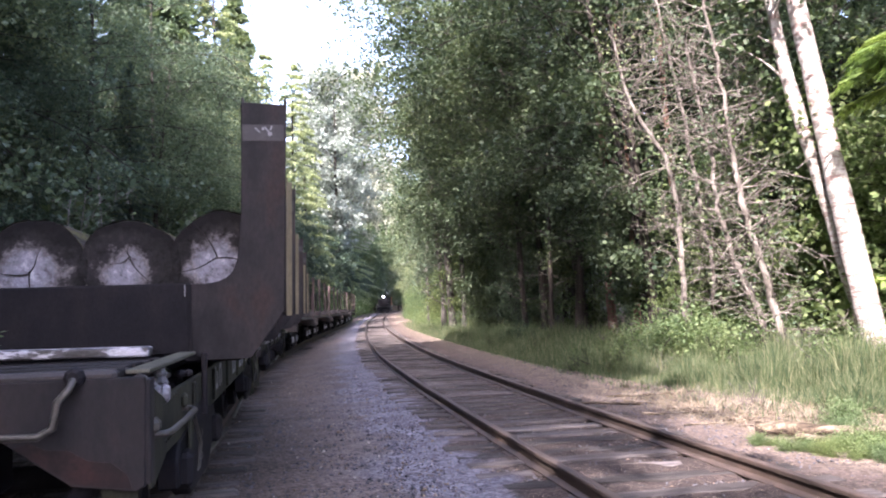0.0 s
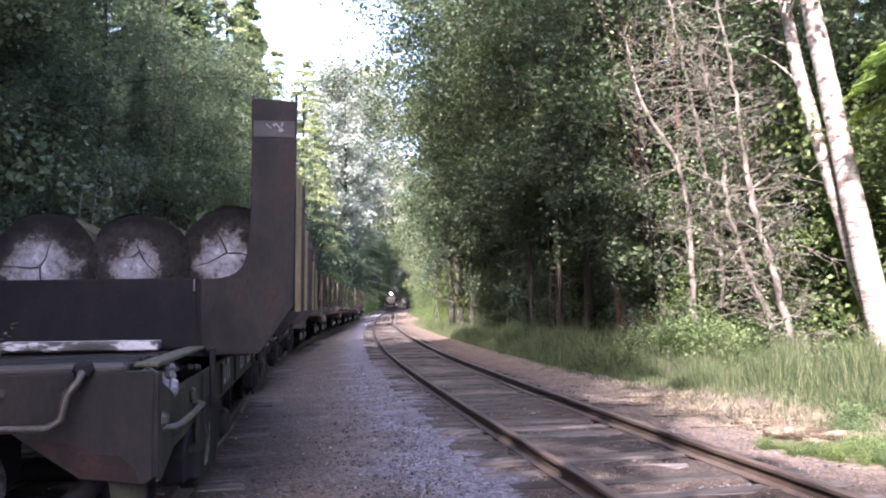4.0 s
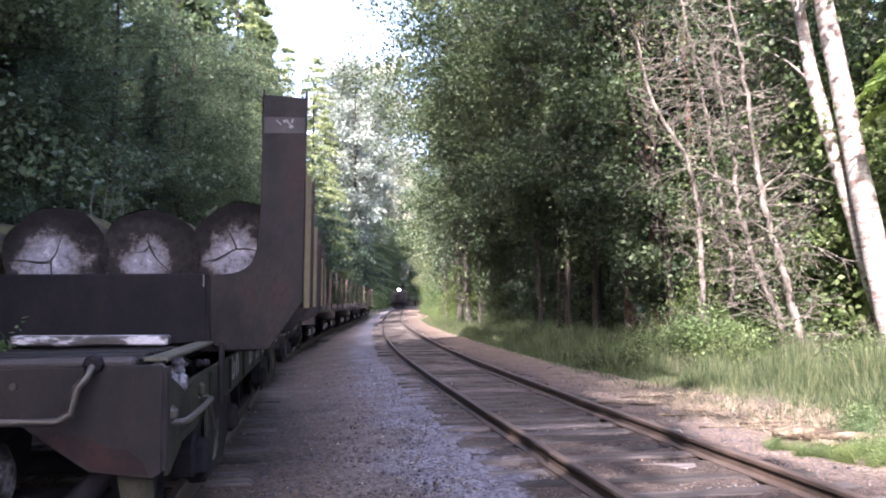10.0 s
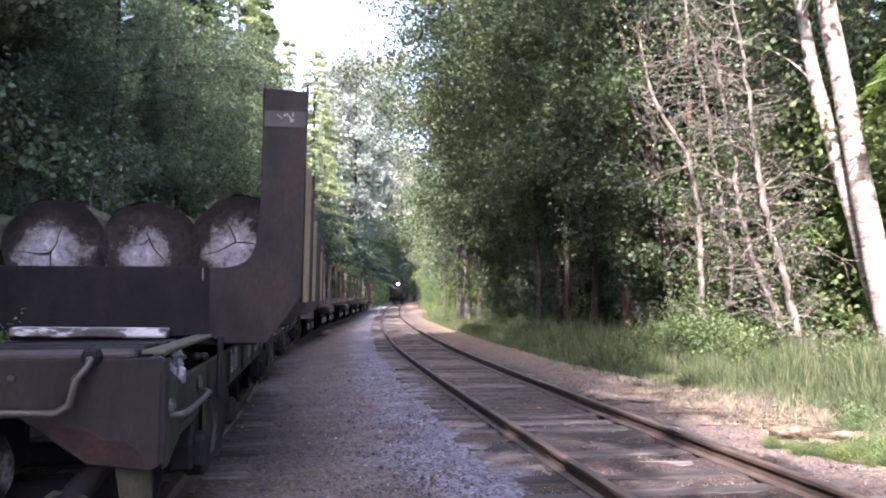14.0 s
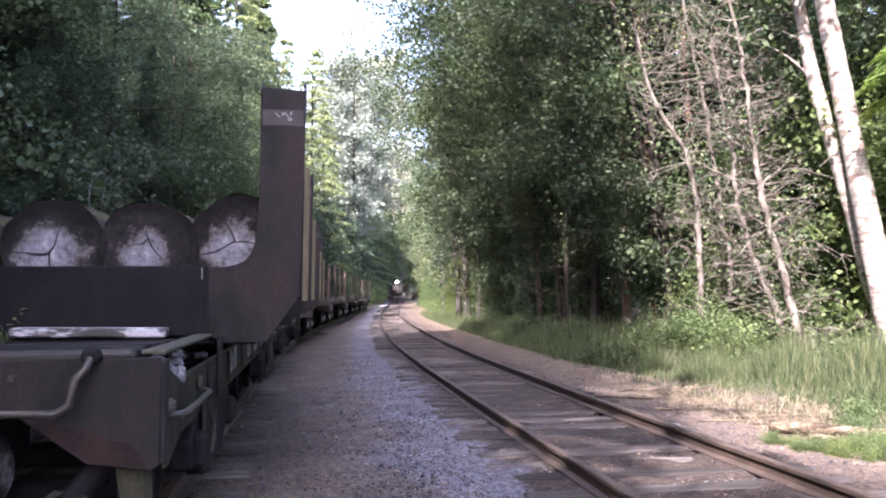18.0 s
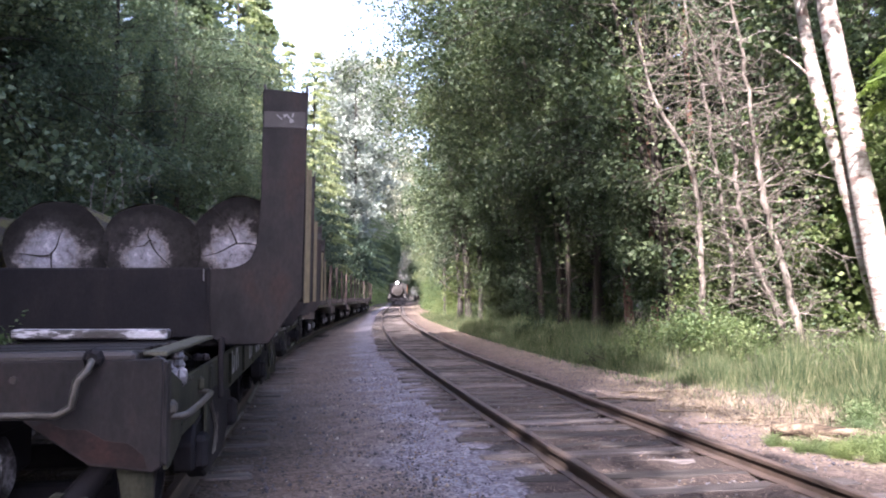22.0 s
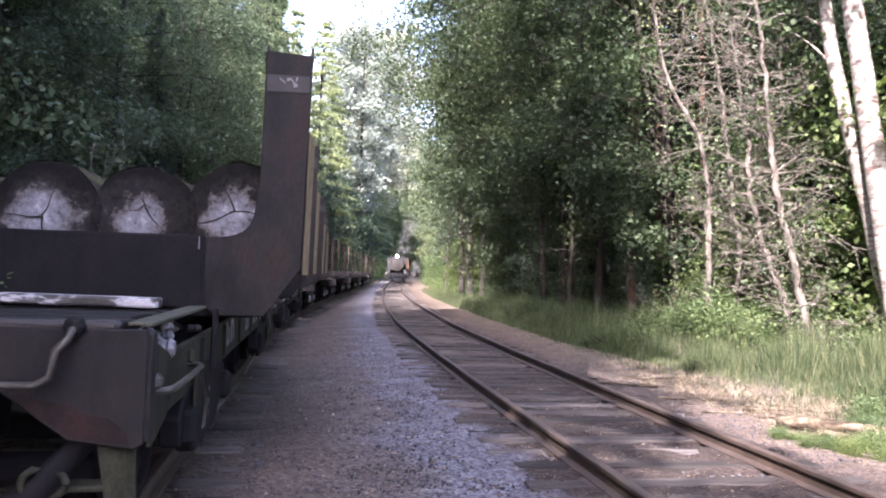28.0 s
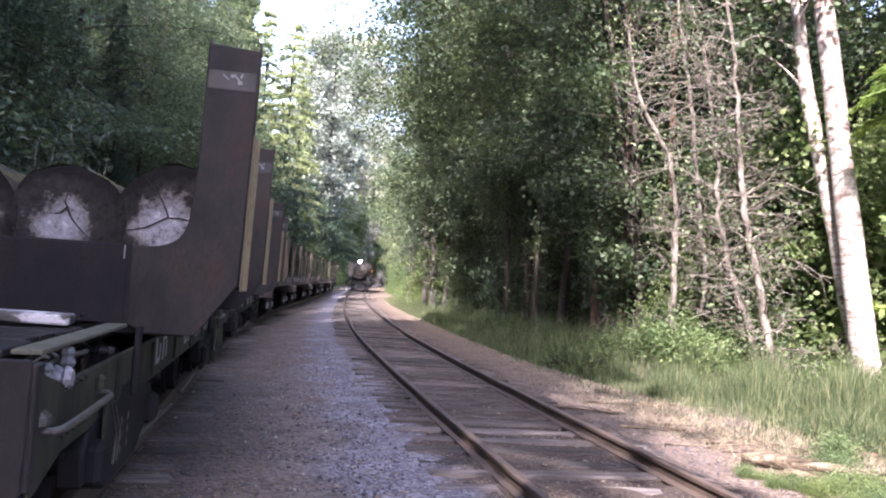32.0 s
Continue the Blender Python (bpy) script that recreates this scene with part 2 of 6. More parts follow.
LAMP = plain("headlight_glow", (1.0, 0.93, 0.85), 0.3, 0, 30.0)
ORANGE = worn("orange_cab_panel", [(0.3, (0.45, 0.13, 0.03)), (0.7, (0.7, 0.25, 0.05))], 0.5, 0.0, 3, 40)


def birch_material():
    m, nt, b = mat("birch_bark", 0.75, 0, 0.3)
    v = obj_coords(nt, (1, 1, 5))
    n1 = noise_node(nt, 3.2, 6, 0.65, v)
    v2 = obj_coords(nt, (1, 1, 1.4))
    n2 = noise_node(nt, 5, 6, 0.7, v2)
    white = ramp_node(nt, n2.outputs[0], [(0.36, (0.13, 0.1, 0.085)), (0.46, (0.27, 0.245, 0.22)), (0.56, (0.36, 0.34, 0.32)), (0.7, (0.4, 0.385, 0.365))]).outputs[0]
    mask = ramp_node(nt, n1.outputs[0], [(0.51, (0, 0, 0)), (0.6, (1, 1, 1))]).outputs[0]
    col = mix_node(nt, mask, white, (0.16, 0.11, 0.1))
    nt.links.new(col, b.inputs["Base Color"])
    bump_node(nt, n1.outputs[0], 0.5, 0.01, b)
    return m


BIRCH = birch_material()


def log_end_material(name, heart):
    m, nt, b = mat(name, 0.85, 0, 0.25)
    v = obj_coords(nt)
    sep = nt.nodes.new("ShaderNodeSeparateXYZ")
    nt.links.new(v, sep.inputs[0])
    comb = nt.nodes.new("ShaderNodeCombineXYZ")
    nt.links.new(sep.outputs[0], comb.inputs[0])
    nt.links.new(sep.outputs[2], comb.inputs[2])
    ln = nt.nodes.new("ShaderNodeVectorMath")
    ln.operation = "LENGTH"
    low = nt.nodes.new("ShaderNodeVectorMath")
    low.operation = "ADD"
    low.inputs[1].default_value = (0.03, 0.0, 0.055)
    nt.links.new(comb.outputs[0], low.inputs[0])
    nt.links.new(low.outputs[0], ln.inputs[0])
    oi = nt.nodes.new("ShaderNodeObjectInfo")
    off = nt.nodes.new("ShaderNodeVectorMath")
    off.operation = "ADD"
    sc = nt.nodes.new("ShaderNodeMath")
    sc.operation = "MULTIPLY"
    sc.inputs[1].default_value = 53.0
    nt.links.new(oi.outputs["Random"], sc.inputs[0])
    nt.links.new(comb.outputs[0], off.inputs[0])
    nt.links.new(sc.outputs[0], off.inputs[1])
    n1 = noise_node(nt, 4.2, 9, 0.72, off.outputs[0])
    ad = nt.nodes.new("ShaderNodeMath")
    ad.operation = "MULTIPLY_ADD"
    ad.inputs[1].default_value = 0.5
    nt.links.new(n1.outputs[0], ad.inputs[0])
    nt.links.new(ln.outputs[1], ad.inputs[2])
    h = heart
    base = ramp_node(nt, ad.outputs[0], [(0.24 + h, (0.25, 0.252, 0.305)), (0.4 + h, (0.18, 0.178, 0.21)), (0.455 + h, (0.11, 0.103, 0.108)), (0.49 + h, (0.022, 0.02, 0.022)), (0.57, (0.014, 0.013, 0.0135)), (0.62, (0.006, 0.0055, 0.006))]).outputs[0]
    n3 = noise_node(nt, 11, 7, 0.75, off.outputs[0])
    spots = ramp_node(nt, n3.outputs[0], [(0.36, (0.3, 0.27, 0.26)), (0.45, (0.85, 0.83, 0.81)), (0.55, (1.1, 1.1, 1.1)), (0.66, (2.0, 1.9, 1.75))]).outputs[0]
    base = mix_node(nt, 1.0, base, spots, "MULTIPLY")
    wave = nt.nodes.new("ShaderNodeTexWave")
    wave.wave_type = "RINGS"
    wave.rings_direction = "Y"
    wave.inputs["Scale"].default_value = 16
    wave.inputs["Distortion"].default_value = 2.0
    nt.links.new(v, wave.inputs["Vector"])
    rings = ramp_node(nt, wave.outputs[1], [(0, (0.94, 0.94, 0.94)), (1, (1.04, 1.04, 1.04))]).outputs[0]
    col = mix_node(nt, 1.0, base, rings, "MULTIPLY")
    nt.links.new(col, b.inputs["Base Color"])
    n2 = noise_node(nt, 30, 5, 0.7, v)
    bump_node(nt, n2.outputs[0], 0.6, 0.008, b)
    return m


LOG_END = log_end_material("weathered_log_end", 0.02)
LOG_END_DARK = log_end_material("mouldy_log_end", -0.045)

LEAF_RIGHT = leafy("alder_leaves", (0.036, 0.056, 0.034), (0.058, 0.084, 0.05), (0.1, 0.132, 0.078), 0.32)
LEAF_LEFT = leafy("maple_leaves", (0.07, 0.106, 0.07), (0.105, 0.147, 0.094), (0.165, 0.212, 0.128), 0.42, 0.5, (1.2, 1.2, 0.95))
# Darker copy of the maple leaves; the shade beyond the wagons is in the colour.
LEAF_SHADE = leafy("shade_toned_maple_leaves", (0.028, 0.05, 0.035), (0.045, 0.07, 0.048), (0.07, 0.1, 0.065), 0.3, 0.5, (1.2, 1.2, 0.95))
LEAF_DIM = leafy("near_fir_needles", (0.066, 0.1, 0.077), (0.096, 0.137, 0.103), (0.145, 0.19, 0.138), 0.35, 0.5, (1.2, 1.2, 0.95))
# Whitened leaf colour stands in for the haze over the far bend.
LEAF_HAZE = leafy("haze_toned_cottonwood_leaves", (0.19, 0.21, 0.165), (0.29, 0.31, 0.25), (0.42, 0.44, 0.38), 0.4, 0.5, (1.05, 1.08, 0.98))
LEAF_FIR = leafy("fir_needles", (0.065, 0.095, 0.06), (0.095, 0.13, 0.078), (0.125, 0.165, 0.095), 0.3)
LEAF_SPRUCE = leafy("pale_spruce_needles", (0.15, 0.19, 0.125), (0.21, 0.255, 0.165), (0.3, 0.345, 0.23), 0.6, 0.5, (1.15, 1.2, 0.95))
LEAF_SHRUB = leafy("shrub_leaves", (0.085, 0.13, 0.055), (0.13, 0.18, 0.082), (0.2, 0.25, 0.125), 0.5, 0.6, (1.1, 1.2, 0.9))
LEAF_WEED = leafy("dull_weed_leaves", (0.045, 0.075, 0.04), (0.075, 0.112, 0.058), (0.13, 0.165, 0.09), 0.45, 0.6, (1.1, 1.15, 0.9))
# Brighter copy of the alder leaves, with sunlight put into the colour.
LEAF_LIT = leafy("sun_toned_alder_leaves", (0.07, 0.1, 0.06), (0.115, 0.15, 0.088), (0.19, 0.225, 0.14), 0.38, 0.5, (1.1, 1.15, 0.9))
LEAF_CEDAR = leafy("cedar_sprays", (0.12, 0.18, 0.055), (0.18, 0.25, 0.08), (0.25, 0.33, 0.12), 0.45)
GRASS = leafy("grass_blades", (0.038, 0.068, 0.04), (0.085, 0.122, 0.068), (0.27, 0.28, 0.18), 0.6, 0.6, (1.1, 1.2, 0.9))
STRAW = leafy("dry_straw", (0.12, 0.095, 0.068), (0.23, 0.19, 0.14), (0.37, 0.325, 0.26), 0.25, 0.8, (1.1, 1.05, 1.0))


def ground_material():
    """Gravel, ballast, earth and forest litter, by the distance across the line that the sheet carries."""
    m, nt, b = mat("ground", 0.95, 0, 0.2)
    at = nt.nodes.new("ShaderNodeAttribute")
    at.attribute_name = "across"
    v = obj_coords(nt)
    edge = noise_node(nt, 0.9, 5, 0.6, v)
    ad = nt.nodes.new("ShaderNodeMath")
    ad.operation = "MULTIPLY_ADD"
    ad.inputs[1].default_value = 0.09
    nt.links.new(edge.outputs[0], ad.inputs[0])
    nt.links.new(at.outputs["Fac"], ad.inputs[2])
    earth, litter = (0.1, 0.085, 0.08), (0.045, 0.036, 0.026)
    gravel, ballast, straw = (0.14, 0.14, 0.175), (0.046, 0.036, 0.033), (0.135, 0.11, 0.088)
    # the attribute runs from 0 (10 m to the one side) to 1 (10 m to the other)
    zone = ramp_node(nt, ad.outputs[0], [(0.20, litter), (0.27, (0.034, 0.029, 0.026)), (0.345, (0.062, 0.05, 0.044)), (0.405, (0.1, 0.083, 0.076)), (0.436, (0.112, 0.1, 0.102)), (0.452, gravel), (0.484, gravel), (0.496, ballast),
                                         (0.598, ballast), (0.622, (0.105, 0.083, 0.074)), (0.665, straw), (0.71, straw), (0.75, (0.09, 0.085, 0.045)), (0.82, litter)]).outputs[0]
    vor = nt.nodes.new("ShaderNodeTexVoronoi")
    vor.inputs["Scale"].default_value = 34.0
    nt.links.new(v, vor.inputs["Vector"])
    sepc = nt.nodes.new("ShaderNodeSeparateColor")
    nt.links.new(vor.outputs["Color"], sepc.inputs[0])
    peb = ramp_node(nt, sepc.outputs[0], [(0.0, (0.45, 0.45, 0.48)), (0.5, (0.95, 0.95, 0.95)), (1.0, (1.6, 1.56, 1.5))]).outputs[0]
    col = mix_node(nt, 0.9, zone, peb, "MULTIPLY")
    big = noise_node(nt, 1.6, 6, 0.65, v)
    bigc = ramp_node(nt, big.outputs[0], [(0.3, (0.7, 0.68, 0.66)), (0.7, (1.25, 1.22, 1.2))]).outputs[0]
    col = mix_node(nt, 1.0, col, bigc, "MULTIPLY")
    chip = noise_node(nt, 55, 2, 0.5, v)
    chipm = ramp_node(nt, chip.outputs[0], [(0.66, (0, 0, 0)), (0.7, (1, 1, 1))]).outputs[0]
    col = mix_node(nt, chipm, col, (0.3, 0.24, 0.19))
    nt.links.new(col, b.inputs["Base Color"])
    bump_node(nt, vor.outputs["Distance"], 0.9, 0.02, b)
    return m


ROTTEN = worn("rotten_wood", [(0.38, (0.016, 0.012, 0.009)), (0.5, (0.07, 0.052, 0.036)), (0.62, (0.16, 0.13, 0.095)), (0.8, (0.3, 0.265, 0.22))], 0.9, 0.0, 5, 40, (0.6, 3, 3), 0.7, 0.01, 0.2)
GROUND = ground_material()


# ---- geometry helpers ----
def part(name, geo, material, parent=None, label=""):
    """Links one mesh object, under a thing or part when a parent is given."""
    if isinstance(geo, bmesh.types.BMesh):
        me = bpy.data.meshes.new(name)
        geo.to_mesh(me)
        geo.free()
    else:
        me = geo
    me.materials.clear()
    me.materials.append(material)
    ob = new(name, me)
    ob.parent = parent
    if label:
        ob["label"] = label
    if name in ("branchwork", "crown", "stemwork", "foliage"):
        ob["kind"] = "stuff"
    return ob


def thing(name, m, label, category, group="", kind=""):
    ob = new(name)
    ob.matrix_world = m
    return tagged(ob, label, category, group, kind)


def mesh_of(name, verts, faces, smooth=False):
    me = bpy.data.meshes.new(name)
    verts = np.asarray(verts, dtype=np.float32).reshape(-1, 3)
    if isinstance(faces, np.ndarray):
        n, k = faces.shape
        me.vertices.add(len(verts))
        me.vertices.foreach_set("co", verts.ravel())
        me.loops.add(n * k)
        me.loops.foreach_set("vertex_index", faces.astype(np.int32).ravel())
        me.polygons.add(n)
        me.polygons.foreach_set("loop_start", np.arange(0, n * k, k, dtype=np.int32))
        me.update(calc_edges=True)
    else:
        me.from_pydata(verts.tolist(), [], faces)
    if smooth:
        me.polygons.foreach_set("use_smooth", np.ones(len(me.polygons), dtype=bool))
    me.update()
    return me


def box(sx, sy, sz, at=(0, 0, 0), bevel=0.01, turn=None):
    """A bevelled block centred at a point."""
    bm = bmesh.new()
    bmesh.ops.create_cube(bm, size=1.0)
    bmesh.ops.scale(bm, vec=(sx, sy, sz), verts=bm.verts)
    if bevel:
        bmesh.ops.bevel(bm, geom=bm.edges[:], offset=min(bevel, 0.4 * min(sx, sy, sz)), segments=1, affect="EDGES")
    if turn:
        bmesh.ops.rotate(bm, verts=bm.verts, matrix=Euler([radians(a) for a in turn]).to_matrix())
    bmesh.ops.translate(bm, verts=bm.verts, vec=at)
    return bm


def plate(outline, y0, y1, bevel=0.006):
    """A plate cut to an outline in x and z, from y0 to y1."""
    bm = bmesh.new()
    vs = [bm.verts.new((x, y0, z)) for x, z in outline]
    f = bm.faces.new(vs)
    r = bmesh.ops.extrude_face_region(bm, geom=[f])
    bmesh.ops.translate(bm, verts=[v for v in r["geom"] if isinstance(v, bmesh.types.BMVert)], vec=(0, y1 - y0, 0))
    bmesh.ops.recalc_face_normals(bm, faces=bm.faces[:])
    if bevel:
        es = [e for e in bm.edges if len(e.link_faces) == 2 and e.calc_face_angle(0) > 0.6]
        bmesh.ops.bevel(bm, geom=es, offset=bevel, segments=1, affect="EDGES")
    return bm


def merge(*bms):
    """Several blocks that make up one part."""
    out = bms[0]
    for b in bms[1:]:
        me = bpy.data.meshes.new("tmp")
        b.to_mesh(me)
        b.free()
        out.from_mesh(me)
        bpy.data.meshes.remove(me)
    return out


def tube_arrays(pts, radii, n=7, cap=True):
    pts = np.asarray(pts, float)
    radii = np.broadcast_to(np.asarray(radii, float), (len(pts),))
    tan = np.gradient(pts, axis=0)
    tan /= np.linalg.norm(tan, axis=1, keepdims=True) + 1e-9
    ref = np.array([0.0, 0.0, 1.0]) if abs(tan[0][2]) < 0.9 else np.array([1.0, 0.0, 0.0])
    u = np.cross(tan, ref)
    u /= np.linalg.norm(u, axis=1, keepdims=True) + 1e-9
    w = np.cross(tan, u)
    a = np.linspace(0, 2 * np.pi, n, endpoint=False)
    ring = u[:, None] * np.cos(a)[None, :, None] + w[:, None] * np.sin(a)[None, :, None]
    v = (pts[:, None] + ring * radii[:, None, None]).reshape(-1, 3)
    i, j = np.meshgrid(np.arange(len(pts) - 1), np.arange(n), indexing="ij")
    k = (j + 1) % n
    f = np.stack([i * n + j, (i + 1) * n + j, (i + 1) * n + k, i * n + k], -1).reshape(-1, 4)
    if cap:
        # close both ends with a fan of quads about the axis
        v = np.vstack([v, pts[0], pts[-1]])
        c0, c1 = len(v) - 2, len(v) - 1
        e = len(pts) - 1
        fan = [(c0, (q + 2) % n, (q + 1) % n, q) for q in range(0, n - 1, 2)] + [(c1, e * n + q, e * n + (q + 1) % n, e * n + (q + 2) % n) for q in range(0, n - 1, 2)]
        f = np.vstack([f, np.array(fan)])
    return v, f


class Geo:
    """Collects quads from many pieces into one mesh."""

    def __init__(self):
        self.v, self.f, self.n = [], [], 0

    def add(self, v, f):
        self.v.append(v)
        self.f.append(np.asarray(f) + self.n)
        self.n += len(v)

    def tube(self, pts, radii, n=7, cap=True):
        self.add(*tube_arrays(pts, radii, n, cap))

    def mesh(self, name, smooth=False):
        return mesh_of(name, np.vstack(self.v), np.vstack(self.f), smooth)


def rod(name, pts, r, material, parent, n=8, label=""):
    v, f = tube_arrays(pts, r, n)
    return part(name, mesh_of(name, v, f, True), material, parent, label)


def disc_stack(name, profile, material, parent, axis="y", n=20, at=(0, 0, 0), label=""):
    """A turned part: (distance along the axis, radius) pairs."""
    pts = [{"x": (d, 0, 0), "y": (0, d, 0), "z": (0, 0, d)}[axis] for d, _ in profile]
    pts = np.array(pts) + np.array(at)
    radii = [r for _, r in profile]
    tan = {"x": (1, 0, 0), "y": (0, 1, 0), "z": (0, 0, 1)}[axis]
    ref = np.array((0, 0, 1.0)) if axis != "z" else np.array((1.0, 0, 0))
    u = np.cross(tan, ref)
    w = np.cross(tan, u)
    a = np.linspace(0, 2 * np.pi, n, endpoint=False)
    v = np.vstack([p + r * (np.cos(a)[:, None] * u + np.sin(a)[:, None] * w) for p, r in zip(pts, radii)])
    f = [(i * n + j, (i + 1) * n + j, (i + 1) * n + (j + 1) % n, i * n + (j + 1) % n) for i in range(len(pts) - 1) for j in range(n)]
    faces = [tuple(q) for q in f] + [tuple(range(n - 1, -1, -1)), tuple((len(pts) - 1) * n + j for j in range(n))]
    return part(name, mesh_of(name, v, faces), material, parent, label)


# ---- the line ----
LINE_Y = [-60, -30, -10, 0, 5.65, 9, 15.75, 22, 33, 60, 98, 130, 180, 205, 240, 320, 420]
LINE_X = [13.2, 7.9, 4.58, 2.92, 1.97, 1.43, 0.40, -0.45, -1.62, -3.85, -6.1, -7.4, -9.4, -9.0, -4.5, 22.0, 75.0]
_slope = np.gradient(np.array(LINE_X), np.array(LINE_Y))


def line_x(y):
    """Where the middle of the main line lies, at a distance ahead."""
    y = np.asarray(y, float)
    i = np.clip(np.searchsorted(LINE_Y, y) - 1, 0, len(LINE_Y) - 2)
    ya, xa = np.array(LINE_Y, float), np.array(LINE_X)
    h = ya[i + 1] - ya[i]
    s = np.clip((y - ya[i]) / h, 0, 1)
    return ((2 * s**3 - 3 * s**2 + 1) * xa[i] + (s**3 - 2 * s**2 + s) * h * _slope[i] + (-2 * s**3 + 3 * s**2) * xa[i + 1] + (s**3 - s**2) * h * _slope[i + 1])


def siding_x(y):
    return line_x(y) - np.interp(y, [-60, 18, 36, 75, 420], [4.62, 4.62, 4.4, 3.55, 3.5])


def heading(fn, y):
    return math.atan2(-(float(fn(y + 0.5)) - float(fn(y - 0.5))), 1.0)


def rise(y):
    """The line climbs gently in the distance."""
    return np.interp(y, [-60, 60, 130, 240, 420], [0.0, 0.02, 0.5, 0.9, 1.5])


def ground_z(x, y):
    x, y = np.asarray(x, float), np.asarray(y, float)
    d = x - line_x(y)
    z = rise(y) - 0.03 + 0.019 * np.clip(2.2 - np.abs(d), 0, 1)
    z = z + np.interp(d, [-40, -14, -9.5, -7.2, -6.2, 2.4, 3.6, 6.5, 12, 40], [3.5, 2.2, 0.9, 0.15, 0.0, 0.0, 0.06, 0.25, 0.35, 1.5])
    return z


# ---- ground and track ----
def build_ground():
    xs = np.unique(np.concatenate([np.linspace(-600, -60, 10), np.linspace(-60, -16, 18), np.linspace(-16, 16, 130), np.linspace(16, 60, 18), np.linspace(60, 600, 10)]))
    ys = np.unique(np.concatenate([np.linspace(-300, -30, 8), np.linspace(-30, 2, 20), np.linspace(2, 32, 150), np.linspace(32, 130, 90), np.linspace(130, 420, 40), np.linspace(420, 1500, 8)]))
    X, Y = np.meshgrid(xs, ys)
    Z = ground_z(X, np.clip(Y, -60, 420))
    rng = np.random.RandomState(3)
    d = X - line_x(np.clip(Y, -60, 420))
    rough = np.interp(np.abs(d + 1.8), [0, 4, 6, 12], [0.012, 0.014, 0.04, 0.1])
    Z = Z + rng.uniform(-1, 1, Z.shape) * rough
    Z = Z + np.where(np.abs(d) < 1.35, np.interp(Y, [6, 10], [0.018, -0.002]) + rng.uniform(-0.02, 0.02, Z.shape), 0)
    ny, nx = X.shape
    v = np.stack([X, Y, Z], -1).reshape(-1, 3)
    i, j = np.meshgrid(np.arange(ny - 1), np.arange(nx - 1), indexing="ij")
    a = i * nx + j
    f = np.stack([a, a + 1, a + nx + 1, a + nx], -1).reshape(-1, 4)
    me = mesh_of("ground", v, f, True)
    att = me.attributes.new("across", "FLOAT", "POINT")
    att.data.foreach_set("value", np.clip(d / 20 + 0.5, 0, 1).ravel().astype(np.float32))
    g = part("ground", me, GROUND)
    tagged(g, "grey gravel, brown earth and forest litter between the tracks", "ground", kind="structure")


def rail_mesh(name, fn, off, y0, y1, z, kink=False):
    """A rail with foot, web and head along the line."""
    prof = [(-0.064, 0), (0.064, 0), (0.064, 0.012), (0.012, 0.03), (0.009, 0.095), (0.034, 0.108), (0.036, 0.135), (0.028, 0.143),
            (-0.028, 0.143), (-0.036, 0.135), (-0.034, 0.108), (-0.009, 0.095), (-0.012, 0.03), (-0.064, 0.012)]
    ys = np.concatenate([np.arange(y0, 40, 0.8), np.arange(max(y0, 40), y1, 3.0)])
    rng = np.random.RandomState(int(abs(off) * 100) + 7)
    V = []
    for y in ys:
        a = heading(fn, y)
        cx = float(fn(y)) + off * math.cos(a) + rng.uniform(-0.006, 0.006)
        cy = y + off * math.sin(a)
        for px, pz in prof:
            V.append((cx + px * math.cos(a), cy + px * math.sin(a), z + pz + float(rise(y))))
    n = len(prof)
    F = [(i * n + j, i * n + (j + 1) % n, (i + 1) * n + (j + 1) % n, (i + 1) * n + j) for i in range(len(ys) - 1) for j in range(n)]
    F += [tuple(range(n - 1, -1, -1)), tuple((len(ys) - 1) * n + j for j in range(n))]
    me = mesh_of(name, V, F)
    return me


